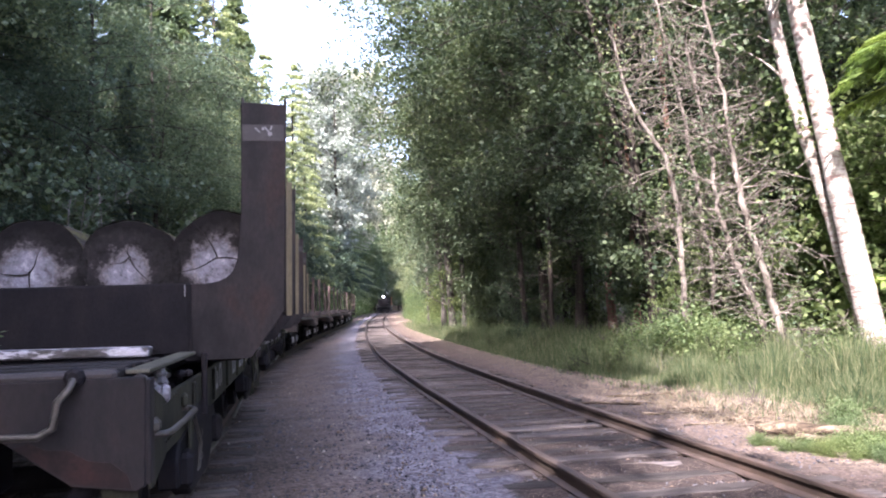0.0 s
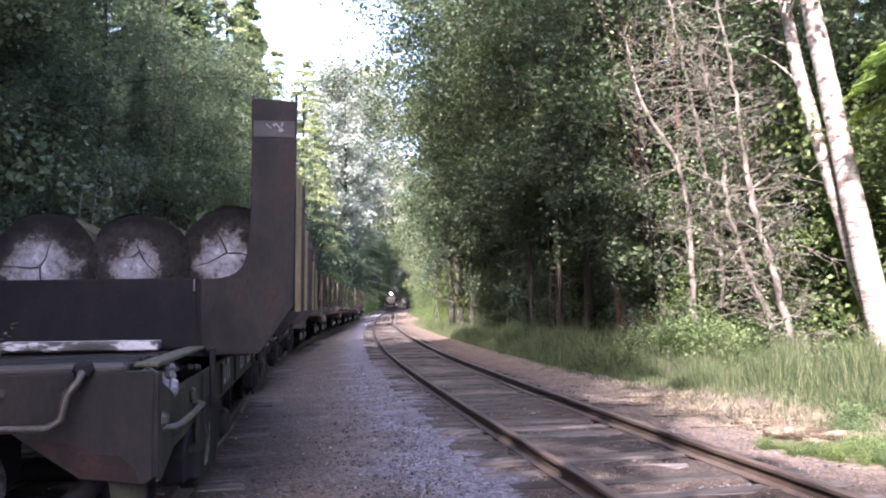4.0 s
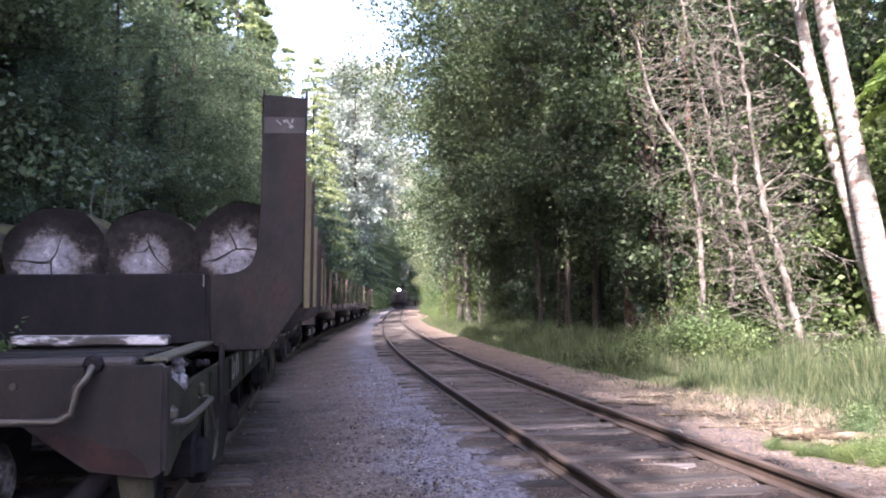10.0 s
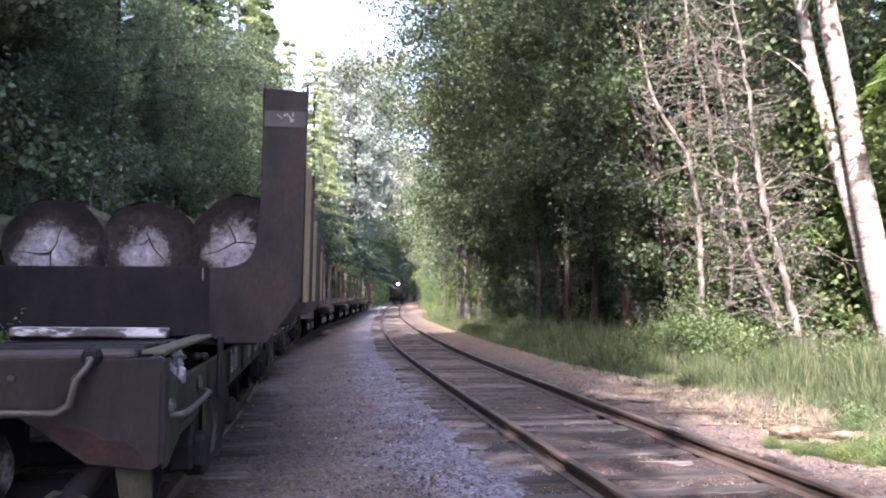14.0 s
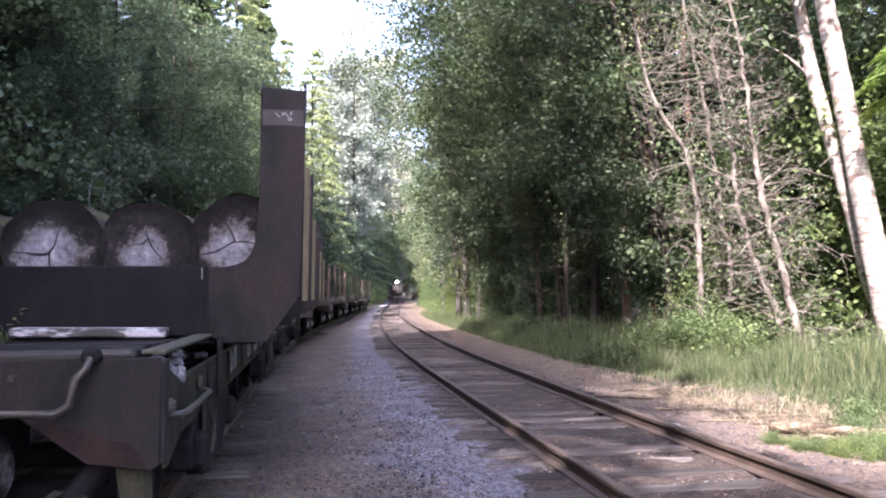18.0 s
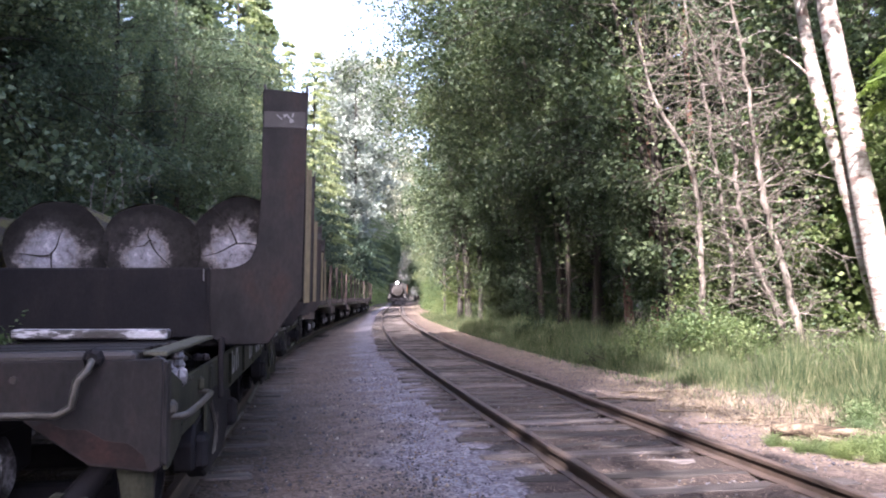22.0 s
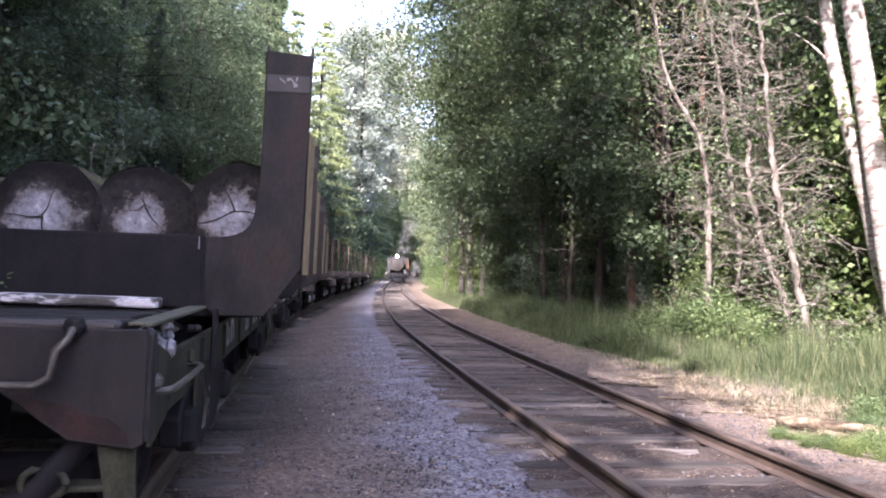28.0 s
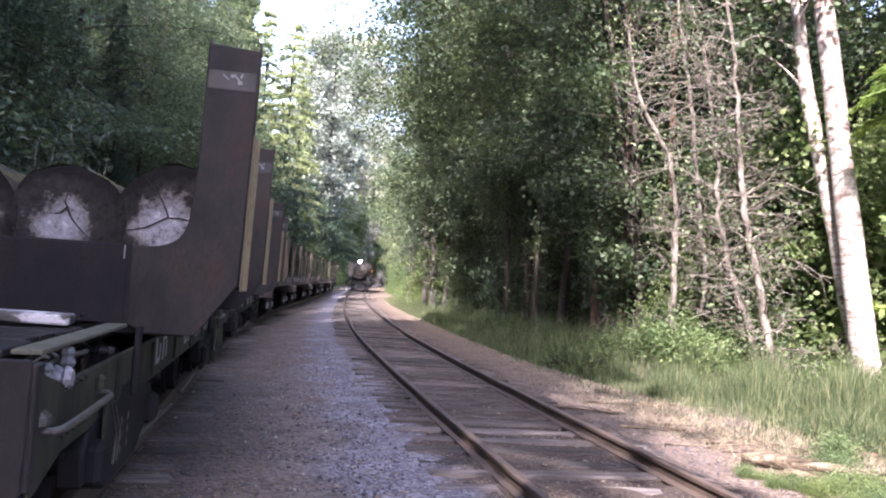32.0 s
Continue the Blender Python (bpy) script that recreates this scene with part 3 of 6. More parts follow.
def build_track(name, label, fn, y0, y1, tie_to, seed, sunk):
    track = thing(name, pose(0, 0, 0), label, "railway track", kind="structure")
    for side in (-1, 1):
        r = part("rail", rail_mesh("rail", fn, side * 0.753, y0, y1, 0.012), RAIL_SIDE, track, "rusty steel rail with a worn head")
        r.data.materials.append(RAIL_TOP)
        for p in r.data.polygons:
            if p.normal.z > 0.9 and p.center.z > 0.15:
                p.material_index = 1
    rng = np.random.RandomState(seed)
    shapes = []
    for k in range(6):
        L, W, H = 2.55 + rng.uniform(-0.12, 0.12), 0.215 + rng.uniform(-0.02, 0.02), 0.16
        bm = box(L, W, H, (0, 0, -H / 2), 0.012)
        bmesh.ops.subdivide_edges(bm, edges=[e for e in bm.edges if abs(e.verts[0].co.x - e.verts[1].co.x) > 1], cuts=7)
        for v in bm.verts:
            v.co += Vector((rng.uniform(-0.012, 0.012), rng.uniform(-0.008, 0.008), rng.uniform(-0.006, 0.004)))
        me = bpy.data.meshes.new("tie")
        bm.to_mesh(me)
        bm.free()
        shapes.append(me)
    y = y0 + 0.3
    plate_me = bpy.data.meshes.new("tie_plate")
    b = box(0.19, 0.28, 0.014, (0, 0, 0.012), 0.003)
    b.to_mesh(b and plate_me)
    b.free()
    while y < tie_to:
        a = heading(fn, y)
        t = part("tie", shapes[rng.randint(6)], TIE_WOOD, track)
        t.matrix_world = pose(float(fn(y)) + rng.uniform(-0.08, 0.06), y, 0.01 - sunk + rng.uniform(-0.022, 0.01) + float(rise(y)), 0, 0, math.degrees(a) + rng.uniform(-1.6, 1.6))
        if 3 < y < 16:
            for side in (-1, 1):
                q = part("tie_plate", plate_me, RAIL_SIDE, track)
                q.matrix_world = pose(float(fn(y)) + side * 0.753 * math.cos(a), y + side * 0.753 * math.sin(a), 0.001, 0, 0, math.degrees(a))
        y += 0.49 + rng.uniform(-0.03, 0.03)
    return track


def build_stones():
    """Loose stones on the gravel and between the ties, and wood chips."""
    rng = np.random.RandomState(11)
    n = 21000
    y = 3.0 + 22 * rng.beta(1.0, 2.0, n)
    d = np.where(rng.rand(n) < 0.42, rng.normal(-2.0, 0.75, n), np.where(rng.rand(n) < 0.5, rng.uniform(-5.2, 2.9, n), rng.uniform(-1.2, 2.9, n)))
    x = line_x(y) + d
    s = rng.uniform(0.006, 0.017, n) * np.where(rng.rand(n) < 0.05, 1.8, 1.0)
    z = ground_z(x, y) + s * 0.25
    base = np.array([(1, 0, 0), (0, 1, 0), (-1, 0, 0), (0, -1, 0), (0, 0, 0.8), (0, 0, -0.8)])
    tri = np.array([(0, 1, 4), (1, 2, 4), (2, 3, 4), (3, 0, 4), (1, 0, 5), (2, 1, 5), (3, 2, 5), (0, 3, 5)])
    ang = rng.uniform(0, 6.283, n)
    V = base[None] * rng.uniform(0.6, 1.25, (n, 6, 1)) * s[:, None, None]
    ca, sa = np.cos(ang)[:, None], np.sin(ang)[:, None]
    V = np.stack([V[..., 0] * ca - V[..., 1] * sa, V[..., 0] * sa + V[..., 1] * ca, V[..., 2]], -1)
    V = V + np.stack([x, y, z], -1)[:, None]
    F = (tri[None] + 6 * np.arange(n)[:, None, None]).reshape(-1, 3)
    m, nt, b = mat("stones", 0.9, 0, 0.2)
    geo = nt.nodes.new("ShaderNodeNewGeometry")
    col = ramp_node(nt, geo.outputs["Random Per Island"], [(0, (0.04, 0.038, 0.045)), (0.5, (0.085, 0.083, 0.098)), (0.78, (0.12, 0.115, 0.125)), (0.84, (0.12, 0.09, 0.07)), (0.97, (0.2, 0.155, 0.12)), (1, (0.34, 0.32, 0.3))]).outputs[0]
    nt.links.new(col, b.inputs["Base Color"])
    g = part("gravel", mesh_of("gravel", V.reshape(-1, 3), F), m)
    tagged(g, "loose blue-grey gravel stones strewn between the tracks", "gravel", kind="stuff")


# ---- wagons ----
def wheelset(parent, y, wheel_r=0.42):
    for side in (-1, 1):
        disc_stack("wheel", [(-0.07, wheel_r + 0.03), (-0.04, wheel_r + 0.03), (-0.035, wheel_r), (0.06, wheel_r - 0.01), (0.065, wheel_r - 0.08), (0.03, wheel_r - 0.1), (0.03, 0.14), (0.07, 0.12)][::1 if side > 0 else -1]
                   if side > 0 else [(-d, r) for d, r in [(0.07, 0.12), (0.03, 0.14), (0.03, wheel_r - 0.1), (0.065, wheel_r - 0.08), (0.06, wheel_r - 0.01), (-0.035, wheel_r), (-0.04, wheel_r + 0.03), (-0.07, wheel_r + 0.03)]],
                   BLACK_STEEL, parent, "x", 22, (side * 0.745, y, 0.168 + wheel_r))
    rod("axle", [(-0.95, y, 0.168 + wheel_r), (0.95, y, 0.168 + wheel_r)], 0.07, BLACK_STEEL, parent)


def truck(car, y0, pale=False):
    """A four-wheel truck under a wagon: side frames, bolster, wheels, axles."""
    t = new("truck")
    t.parent = car
    t.location = (0, y0, 0)
    for y in (-0.85, 0.85):
        wheelset(t, y)
    for side in (-1, 1):
        out = [(-1.05, 0.66), (-0.95, 0.76), (-0.45, 0.82), (0.45, 0.82), (0.95, 0.76), (1.05, 0.66), (1.02, 0.5), (0.8, 0.5), (0.45, 0.36), (-0.45, 0.36), (-0.8, 0.5), (-1.02, 0.5)]
        bm = plate(out, -0.06, 0.06, 0.015)
        bmesh.ops.rotate(bm, verts=bm.verts, matrix=Euler((0, 0, radians(90))).to_matrix())
        bmesh.ops.translate(bm, verts=bm.verts, vec=(side * 0.99, 0, 0))
        part("side_frame", bm, BLACK_STEEL, t)
        for y in (-0.85, 0.85):
            part("journal_box", box(0.13, 0.2, 0.2, (side * 1.05, y, 0.59), 0.03), JOURNAL if pale else BLACK_STEEL, t)
        for k in (-0.1, 0.1):
            disc_stack("spring", [(q * 0.04, 0.05 + 0.008 * (q % 2)) for q in range(7)], RUST_STEEL, t, "z", 10, (side * 1.0, k, 0.46))
    part("bolster", box(2.1, 0.32, 0.24, (0, 0, 0.78), 0.03), BLACK_STEEL, t)
    return t


def bunk(car, y, dirn, seed, both=True, shift=0.0):
    """A cross-beam with an upright at either end, cut with a round inner corner."""
    bk = new("bunk")
    bk.parent = car
    bk.location = (shift + 0.012, y, 0)
    part("cross_beam", box(2.6, 0.26, 0.36, (0, 0.16, 1.31), 0.012), BLACK_STEEL, bk)
    face = merge(plate([(-0.955, 1.2), (0.955, 1.2), (0.955, 1.69), (-0.955, 1.69)], -0.012, 0.012, 0.004), box(1.91, 0.1, 0.018, (0, 0.05, 1.69), 0.004))
    part("front_plate", face, BLACK_STEEL, bk, "dark rusted beam plate")
    for side in ((-1, 1) if both else (1,)):
        out = [(0.962, 1.2), (1.06, 1.143), (1.372, 1.143), (1.612, 1.475), (1.632, 2.2), (1.658, 3.0), (1.33, 3.02), (1.315, 2.2), (1.285, 1.86)]
        # round inner corner
        for k in range(1, 8):
            a = math.radians(90 * k / 8)
            out.append((0.985 + 0.298 * math.cos(a) ** 0.9, 1.69 + 0.2 * (1 - math.sin(a)) ** 1.3))
        out += [(0.985, 1.69), (0.962, 1.69)]
        out = [(side * x, z) for x, z in out]
        part("upright_plate", plate(out, -0.03, -0.006, 0.005), RED_STEEL, bk, "rusty red-brown upright plate")
        web = merge(box(0.02, 0.27, 1.54, (side * 1.625, 0.13, 2.24), 0.004, (0, side * 1.1, 0)), box(0.02, 0.27, 1.18, (side * 1.333, 0.13, 2.42), 0.004),
                    box(0.29, 0.02, 1.55, (side * 1.478, 0.26, 2.22), 0.004))
        part("upright", web, BLACK_STEEL, bk)
        part("outer_flange", merge(box(0.04, 0.02, 1.02, (side * 1.655, 0.22, 1.95), 0.003, (0, side * 1.1, 0)), box(0.008, 0.2, 1.02, (side * 1.638, 0.1, 1.95), 0.002, (0, side * 1.1, 0))), YELLOW, bk, "faded yellow painted outer flange")
        for k in (-0.155, 0.155):
            part("top_lug", box(0.018, 0.16, 0.06, (side * (1.494 + k), 0.06, 3.03), 0.004), RUST_STEEL, bk)
        part("paint_band", box(0.298, 0.006, 0.12, (side * 1.485, -0.032, 2.79), 0.001), PALE_PAINT, bk, "pale grey painted band")
        for q, (dx, dz, w, h) in enumerate(((0.03, 0.02, 0.012, 0.06), (0.05, -0.01, 0.03, 0.022), (0.0, 0.03, 0.02, 0.02), (0.058, 0.035, 0.012, 0.03), (-0.04, 0.02, 0.05, 0.008))):
            part("chalk_mark", box(w, 0.003, h, (side * 1.485 + dx, -0.0365, 2.79 + dz), 0, (0, 20 * (q - 2), 0)), WHITE_MARK, bk, "white chalk scrawl")
    part("weld_drip", box(0.008, 0.004, 0.085, (0.915, -0.0155, 1.645), 0.001), WHITE_MARK, bk, "white drip of paint")
    part("seam_strap", box(0.03, 0.012, 0.5, (0.95, -0.0185, 1.44), 0.003), BLACK_STEEL, bk)
    for k in range(5):
        part("rivet", box(0.026, 0.012, 0.026, (-0.7 + 0.35 * k, -0.018, 1.24), 0.006), BLACK_STEEL, bk)
    if dirn < 0:
        bk.rotation_euler = (0, 0, math.pi)
    return bk


def log_wagon(y0, length, bunks, m, label):
    """A steel log wagon; its near end carries end sill, steps and grab irons."""
    car = thing("log_wagon", m, label, "log wagon", "log wagons on the siding")
    part("centre_sill", merge(box(0.5, length - 0.3, 0.3, (0, length / 2, 0.98), 0.012), box(0.8, length - 0.3, 0.03, (0, length / 2, 1.145), 0.004)), BLACK_STEEL, car)
    for side in (-1, 1):
        part("side_sill", merge(box(0.03, length - 0.1, 0.28, (side * 1.03, length / 2, 0.92), 0.006), box(0.1, length - 0.1, 0.025, (side * 0.99, length / 2, 0.775), 0.004)), GREEN_STEEL, car, "mossy grey-green side sill")
        for k in range(int((length - 2.4) / 1.24)):
            part("rib", box(0.022, 0.06, 0.24, (side * 1.056, 1.62 + 1.24 * k, 0.92), 0.004), GREEN_STEEL, car)
        for k in range(14):
            disc_stack("rivet", [(0, 0.014), (side * 0.012, 0.01)], GREEN_STEEL, car, "x", 6, (side * 1.046, 0.3 + 0.09 * (k % 7), 1.04 - 0.2 * (k // 7)))
    # end sills, each with a deep corner
    for end in (0, 1):
        y = 0.0 if end == 0 else length
        s = 1 if end == 0 else -1
        for side in (-1, 1):
            out = [(side * 0.0, 1.2), (side * 1.04, 1.2), (side * 1.045, 1.17), (side * 1.04, 0.72), (side * 1.0, 0.695), (side * 0.73, 0.735), (side * 0.44, 0.95), (side * 0.0, 0.95)]
            part("end_plate", plate(out, y - 0.015 * s, y + 0.02 * s, 0.006), RED_STEEL, car, "rusty end plate with a deep corner")
            patch = [(side * px_, pz_) for px_, pz_ in ((0.5, 0.915), (0.56, 0.935), (0.63, 0.9), (0.72, 0.895), (0.8, 0.845), (0.9, 0.83), (0.965, 0.775), (0.985, 0.715), (0.9, 0.724), (0.745, 0.748), (0.6, 0.845))]
            part("rust_patch", plate(patch, y - 0.0175 * s, y - 0.012 * s, 0), PRIMER, car, "patch of bare red primer")
            part("corner_angle", box(0.03, 0.1, 0.46, (side * 1.047, y + 0.05 * s, 0.955), 0.006), RED_STEEL, car)
            # grab iron on the end
            z = 0.975
            pts = [(side * 0.25, y - 0.02 * s, z + 0.19), (side * 0.25, y - 0.09 * s, z + 0.16), (side * 0.3, y - 0.1 * s, z), (side * 0.62, y - 0.1 * s, z - 0.005), (side * 0.68, y - 0.1 * s, z + 0.03),
                   (side * 0.70, y - 0.1 * s, z + 0.14), (side * 0.745, y - 0.09 * s, z + 0.19), (side * 0.75, y - 0.07 * s, z + 0.22), (side * 0.75, y - 0.01 * s, z + 0.235)]
            rod("end_grab_iron", pts, 0.018, ROD, car, 8, "bent worn steel grab iron")
            for bx in (0.25, 0.75):
                disc_stack("bolt", [(-0.05 * s, 0.026), (-0.035 * s, 0.042), (0.0, 0.046)], BLACK_STEEL, car, "y", 8, (side * bx, y - 0.016 * s, z + 0.235))
            disc_stack("bolt", [(-0.02 * s, 0.016), (0.0, 0.018)], RUST_STEEL, car, "y", 8, (side * 0.42, y - 0.016 * s, 1.12))
            # grab iron on the side
            z = 0.925
            pts = [(side * 1.045, y + 0.12 * s, z), (side * 1.1, y + 0.12 * s, z), (side * 1.125, y + 0.2 * s, z), (side * 1.13, y + 0.62 * s, z), (side * 1.13, y + 1.02 * s, z + 0.005), (side * 1.1, y + 1.1 * s, z + 0.005), (side * 1.045, y + 1.12 * s, z + 0.005)]
            rod("side_grab_iron", pts, 0.016, ROD, car, 8, "bent worn steel grab iron")
            # step hanging below the corner
            part("step_leg", plate([(side * 0.84, 0.71), (side * 1.0, 0.71), (side * 1.02, 0.2), (side * 0.93, 0.2)], y + 0.03 * s, y + 0.05 * s, 0.004), GREEN_STEEL, car)
            for k, zz in enumerate((0.2, 0.36, 0.52)):
                part("step_tread", box(0.3, 0.14, 0.025, (side * 0.83, y + 0.1 * s, zz), 0.006), GREEN_STEEL, car)
            arm = [(side * 0.8, y + 0.06 * s, 0.74), (side * 0.7, y + 0.06 * s, 0.62), (side * 0.58, y + 0.06 * s, 0.47), (side * 0.4, y + 0.06 * s, 0.4)]
            v, f = tube_arrays(arm, [0.05, 0.06, 0.075, 0.06], 8)
            part("brake_arm", mesh_of("brake_arm", v, f, True), BLACK_STEEL, car, "cast brake arm with an oval eye")
            ring = [(side * (0.64 + 0.09 * math.cos(a)), y + 0.02 * s, 0.55 + 0.065 * math.sin(a)) for a in np.linspace(0, 2 * math.pi, 13)]
            rod("eye", ring, 0.018, GREEN_STEEL, car, 6)
            # deep corner of the side sill
            bm = plate([(0.02, 0.7), (0.1, 0.7), (0.42, 0.775), (0.42, 1.06), (0.02, 1.16)], -0.008, 0.008, 0.003)
            bmesh.ops.rotate(bm, verts=bm.verts, matrix=Euler((0, 0, radians(90 * s))).to_matrix())
            bmesh.ops.translate(bm, verts=bm.verts, vec=(side * 1.052, y, 0))
            part("corner_plate", bm, GREEN_STEEL, car)
            # walkway strip and what shows beneath it
            part("walkway_plate", box(0.11, 1.72, 0.02, (side * 0.985, y + 0.98 * s, 1.215), 0.004), DECK_PLATE, car, "pale grey-green walkway strip")
            for q, (vx, vy, vz, vr) in enumerate(((1.0, 0.3, 1.06, 1.0), (0.97, 0.5, 1.075, 1.3), (1.0, 0.66, 1.09, 0.9), (0.95, 0.86, 1.1, 0.8), (0.99, 1.25, 1.12, 0.6))):
                disc_stack("valve", [(0, 0.025 * vr), (0.03, 0.045 * vr), (0.06, 0.03 * vr), (0.075, 0.042 * vr), (0.1, 0.028 * vr)], VALVE if q < 3 else BLACK_STEEL, car, ("z", "x", "z", "y", "x")[q], 9, (side * vx, y + vy * s, vz), "pale grey brake valve" if q < 3 else "")
                rod("valve_pipe", [(side * vx, y + vy * s, vz), (side * (vx - 0.1), y + (vy + 0.04) * s, vz + 0.05), (side * (vx - 0.25), y + (vy + 0.1) * s, vz - 0.05)], 0.011, ROD, car, 5)
            # clamped foot of the grab iron, and the hanger that carries the brake rigging
            part("grab_foot", box(0.05, 0.1, 0.07, (side * 1.06, y + 0.12 * s, 0.965), 0.02), ROD, car)
            part("grab_foot", box(0.04, 0.08, 0.08, (side * 1.06, y + 1.12 * s, 0.975), 0.02), GREEN_STEEL, car)
            hg = plate([(1.2, 0.88), (1.33, 0.9), (1.36, 0.62), (1.29, 0.5), (1.2, 0.56)], -0.008, 0.008, 0.003)
            bmesh.ops.rotate(hg, verts=hg.verts, matrix=Euler((0, 0, radians(90 * s))).to_matrix())
            bmesh.ops.translate(hg, verts=hg.verts, vec=(side * 1.075, y, 0))
            part("rigging_hanger", hg, GREEN_STEEL, car, "mossy hanging plate")
            for q in (1.27, 1.36):
                rod("loose_wire", [(side * 1.09, y + q * s, 0.85), (side * 1.12, y + (q + 0.04) * s, 0.7), (side * 1.1, y + (q + 0.12) * s, 0.52)], 0.006, ROD, car, 4)
            # a strap that ties the bunk to the sill, and the long brake rod beneath
            part("bunk_strap", box(0.035, 0.07, 0.42, (side * 1.068, y + 2.1 * s, 0.99), 0.006), BLACK_STEEL, car)
            rod("brake_rod", [(side * 1.0, y + 1.9 * s, 0.42), (side * 1.02, y + 4.4 * s, 0.36)], 0.02, ROD, car, 6)
            rod("brake_pipe", [(side * 0.95, y + 0.3 * s, 1.1), (side * 0.97, y + 0.6 * s, 1.14), (side * 0.96, y + 1.2 * s, 1.12)], 0.016, ROD, car, 6)
        part("end_cap", box(1.9, 0.1, 0.05, (-0.03, y + 0.04 * s, 1.21), 0.018), RUST_STEEL, car)
        part("coupler_shank", box(0.2, 0.5, 0.2, (0, y - 0.2 * s, 0.9), 0.03), BLACK_STEEL, car)
        kn = merge(box(0.28, 0.24, 0.3, (0.0, y - 0.48 * s, 0.9), 0.05), box(0.1, 0.18, 0.28, (0.13, y - 0.62 * s, 0.9), 0.04), box(0.1, 0.1, 0.26, (-0.14, y - 0.58 * s, 0.9), 0.04))
        part("coupler_head", kn, BLACK_STEEL, car, "black knuckle coupler")
        part("draft_gear", box(0.46, 0.7, 0.4, (0, y + 0.5 * s, 0.78), 0.03), BLACK_STEEL, car)
        disc_stack("brake_cylinder", [(-0.5, 0.1), (-0.48, 0.17), (0.36, 0.17), (0.4, 0.1)], SCUFFED_SHINE, car, "x", 20, (-0.1, y + 0.3 * s, 0.66), "black air reservoir with white scuffs and a painted highlight")
        part("brake_beam", box(1.7, 0.1, 0.14, (0, y + 0.75 * s, 0.45), 0.02), BLACK_STEEL, car)
        hose = [(0.35, y - 0.05 * s, 0.85), (0.38, y - 0.2 * s, 0.75), (0.37, y - 0.34 * s, 0.5), (0.3, y - 0.42 * s, 0.42)]
        rod("air_hose", hose, 0.028, BLACK_STEEL, car, 8)
    # deck boards at both ends
    rng = np.random.RandomState(5)
    for end in (0, 1):
        for k in range(7):
            yy = 0.16 + 0.235 * k
            yy = yy if end == 0 else length - yy
            part("deck_board", box(1.66 + rng.uniform(-0.03, 0.03), 0.21, 0.035, (rng.uniform(-0.02, 0.02), yy, 1.185 + rng.uniform(-0.006, 0.006)), 0.006), DECK_WOOD, car)
        y = 1.58 if end == 0 else length - 1.58
        part("peeling_plank", box(0.92, 0.17, 0.06, (0.335, y, 1.255), 0.01, (0, 0.8, 1.0)), PEEL, car, "plank with peeling white paint")
    for b, (y, dirn) in enumerate(bunks):
        bunk(car, y, dirn, b, b == 0 and y0 < 10, 0.06 * b if y0 < 10 else 0.11)
    for y in (1.95, length - 1.95):
        truck(car, y)
    # plain bars where the side carries writing that cannot be read
    for side in (-1, 1):
        for k, at_y in enumerate((3.15, 3.5, 4.95, 5.3, 5.95, 6.35, 7.0, 7.4)):
            part("lettering_bar", box(0.005, 0.05, 0.19, (side * 1.048, at_y - 0.07, 0.95), 0), WHITE_MARK, car, "pale worn lettering")
            part("lettering_bar", box(0.005, 0.13, 0.04, (side * 1.048, at_y + 0.02, 1.025 if k % 2 else 0.875), 0), WHITE_MARK, car, "pale worn lettering")
            part("lettering_bar", box(0.005, 0.04, 0.13, (side * 1.048, at_y + 0.1, 0.93), 0), WHITE_MARK, car, "pale worn lettering")
    return car


def stake_wagon(m, label):
    """A skeleton wagon with rows of wooden stakes."""
    car = thing("stake_wagon", m, label, "log wagon", "stake wagons on the siding")
    L = 11.4
    part("centre_sill", box(0.55, L, 0.34, (0, L / 2, 1.0), 0.02), RUST_STEEL, car)
    part("deck", box(2.3, L - 0.6, 0.09, (0, L / 2, 1.215), 0.015), RUST_STEEL, car, "rusty brown deck")
    rng = np.random.RandomState(9)
    for y in (1.6, 5.7, 9.8):
        part("cross_beam", box(2.7, 0.24, 0.24, (0, y, 1.38), 0.02), RUST_STEEL, car)
        for side in (-1, 1):
            h = 1.55 + rng.uniform(-0.08, 0.1)
            part("stake", box(0.11, 0.12, h, (side * 1.3, y, 1.45 + h / 2), 0.015, (0, side * rng.uniform(-1, 1.5), 0)), STAKE, car, "weathered red-brown stake")
    for y in (0.2, L - 0.2):
        part("end_beam", box(2.6, 0.2, 0.3, (0, y, 1.0), 0.02), RUST_STEEL, car)
        part("coupler_head", box(0.3, 0.5, 0.3, (0, y + (0.35 if y > 1 else -0.35), 0.9), 0.05), BLACK_STEEL, car)
    for y in (1.9, L - 1.9):
        truck(car, y, True)
    return car


STAKE = worn("weathered_stake", [(0.3, (0.025, 0.018, 0.017)), (0.55, (0.06, 0.042, 0.04)), (0.72, (0.13, 0.09, 0.085)), (0.85, (0.2, 0.16, 0.155))], 0.8, 0.0, 2.0, 30, (3, 3, 0.3), 0.4, 0.004, 0.3, 0.6)


def on_siding(y):
    return pose(float(siding_x(y)), y, float(rise(y)), 0, 0, math.degrees(heading(siding_x, y + 4)))


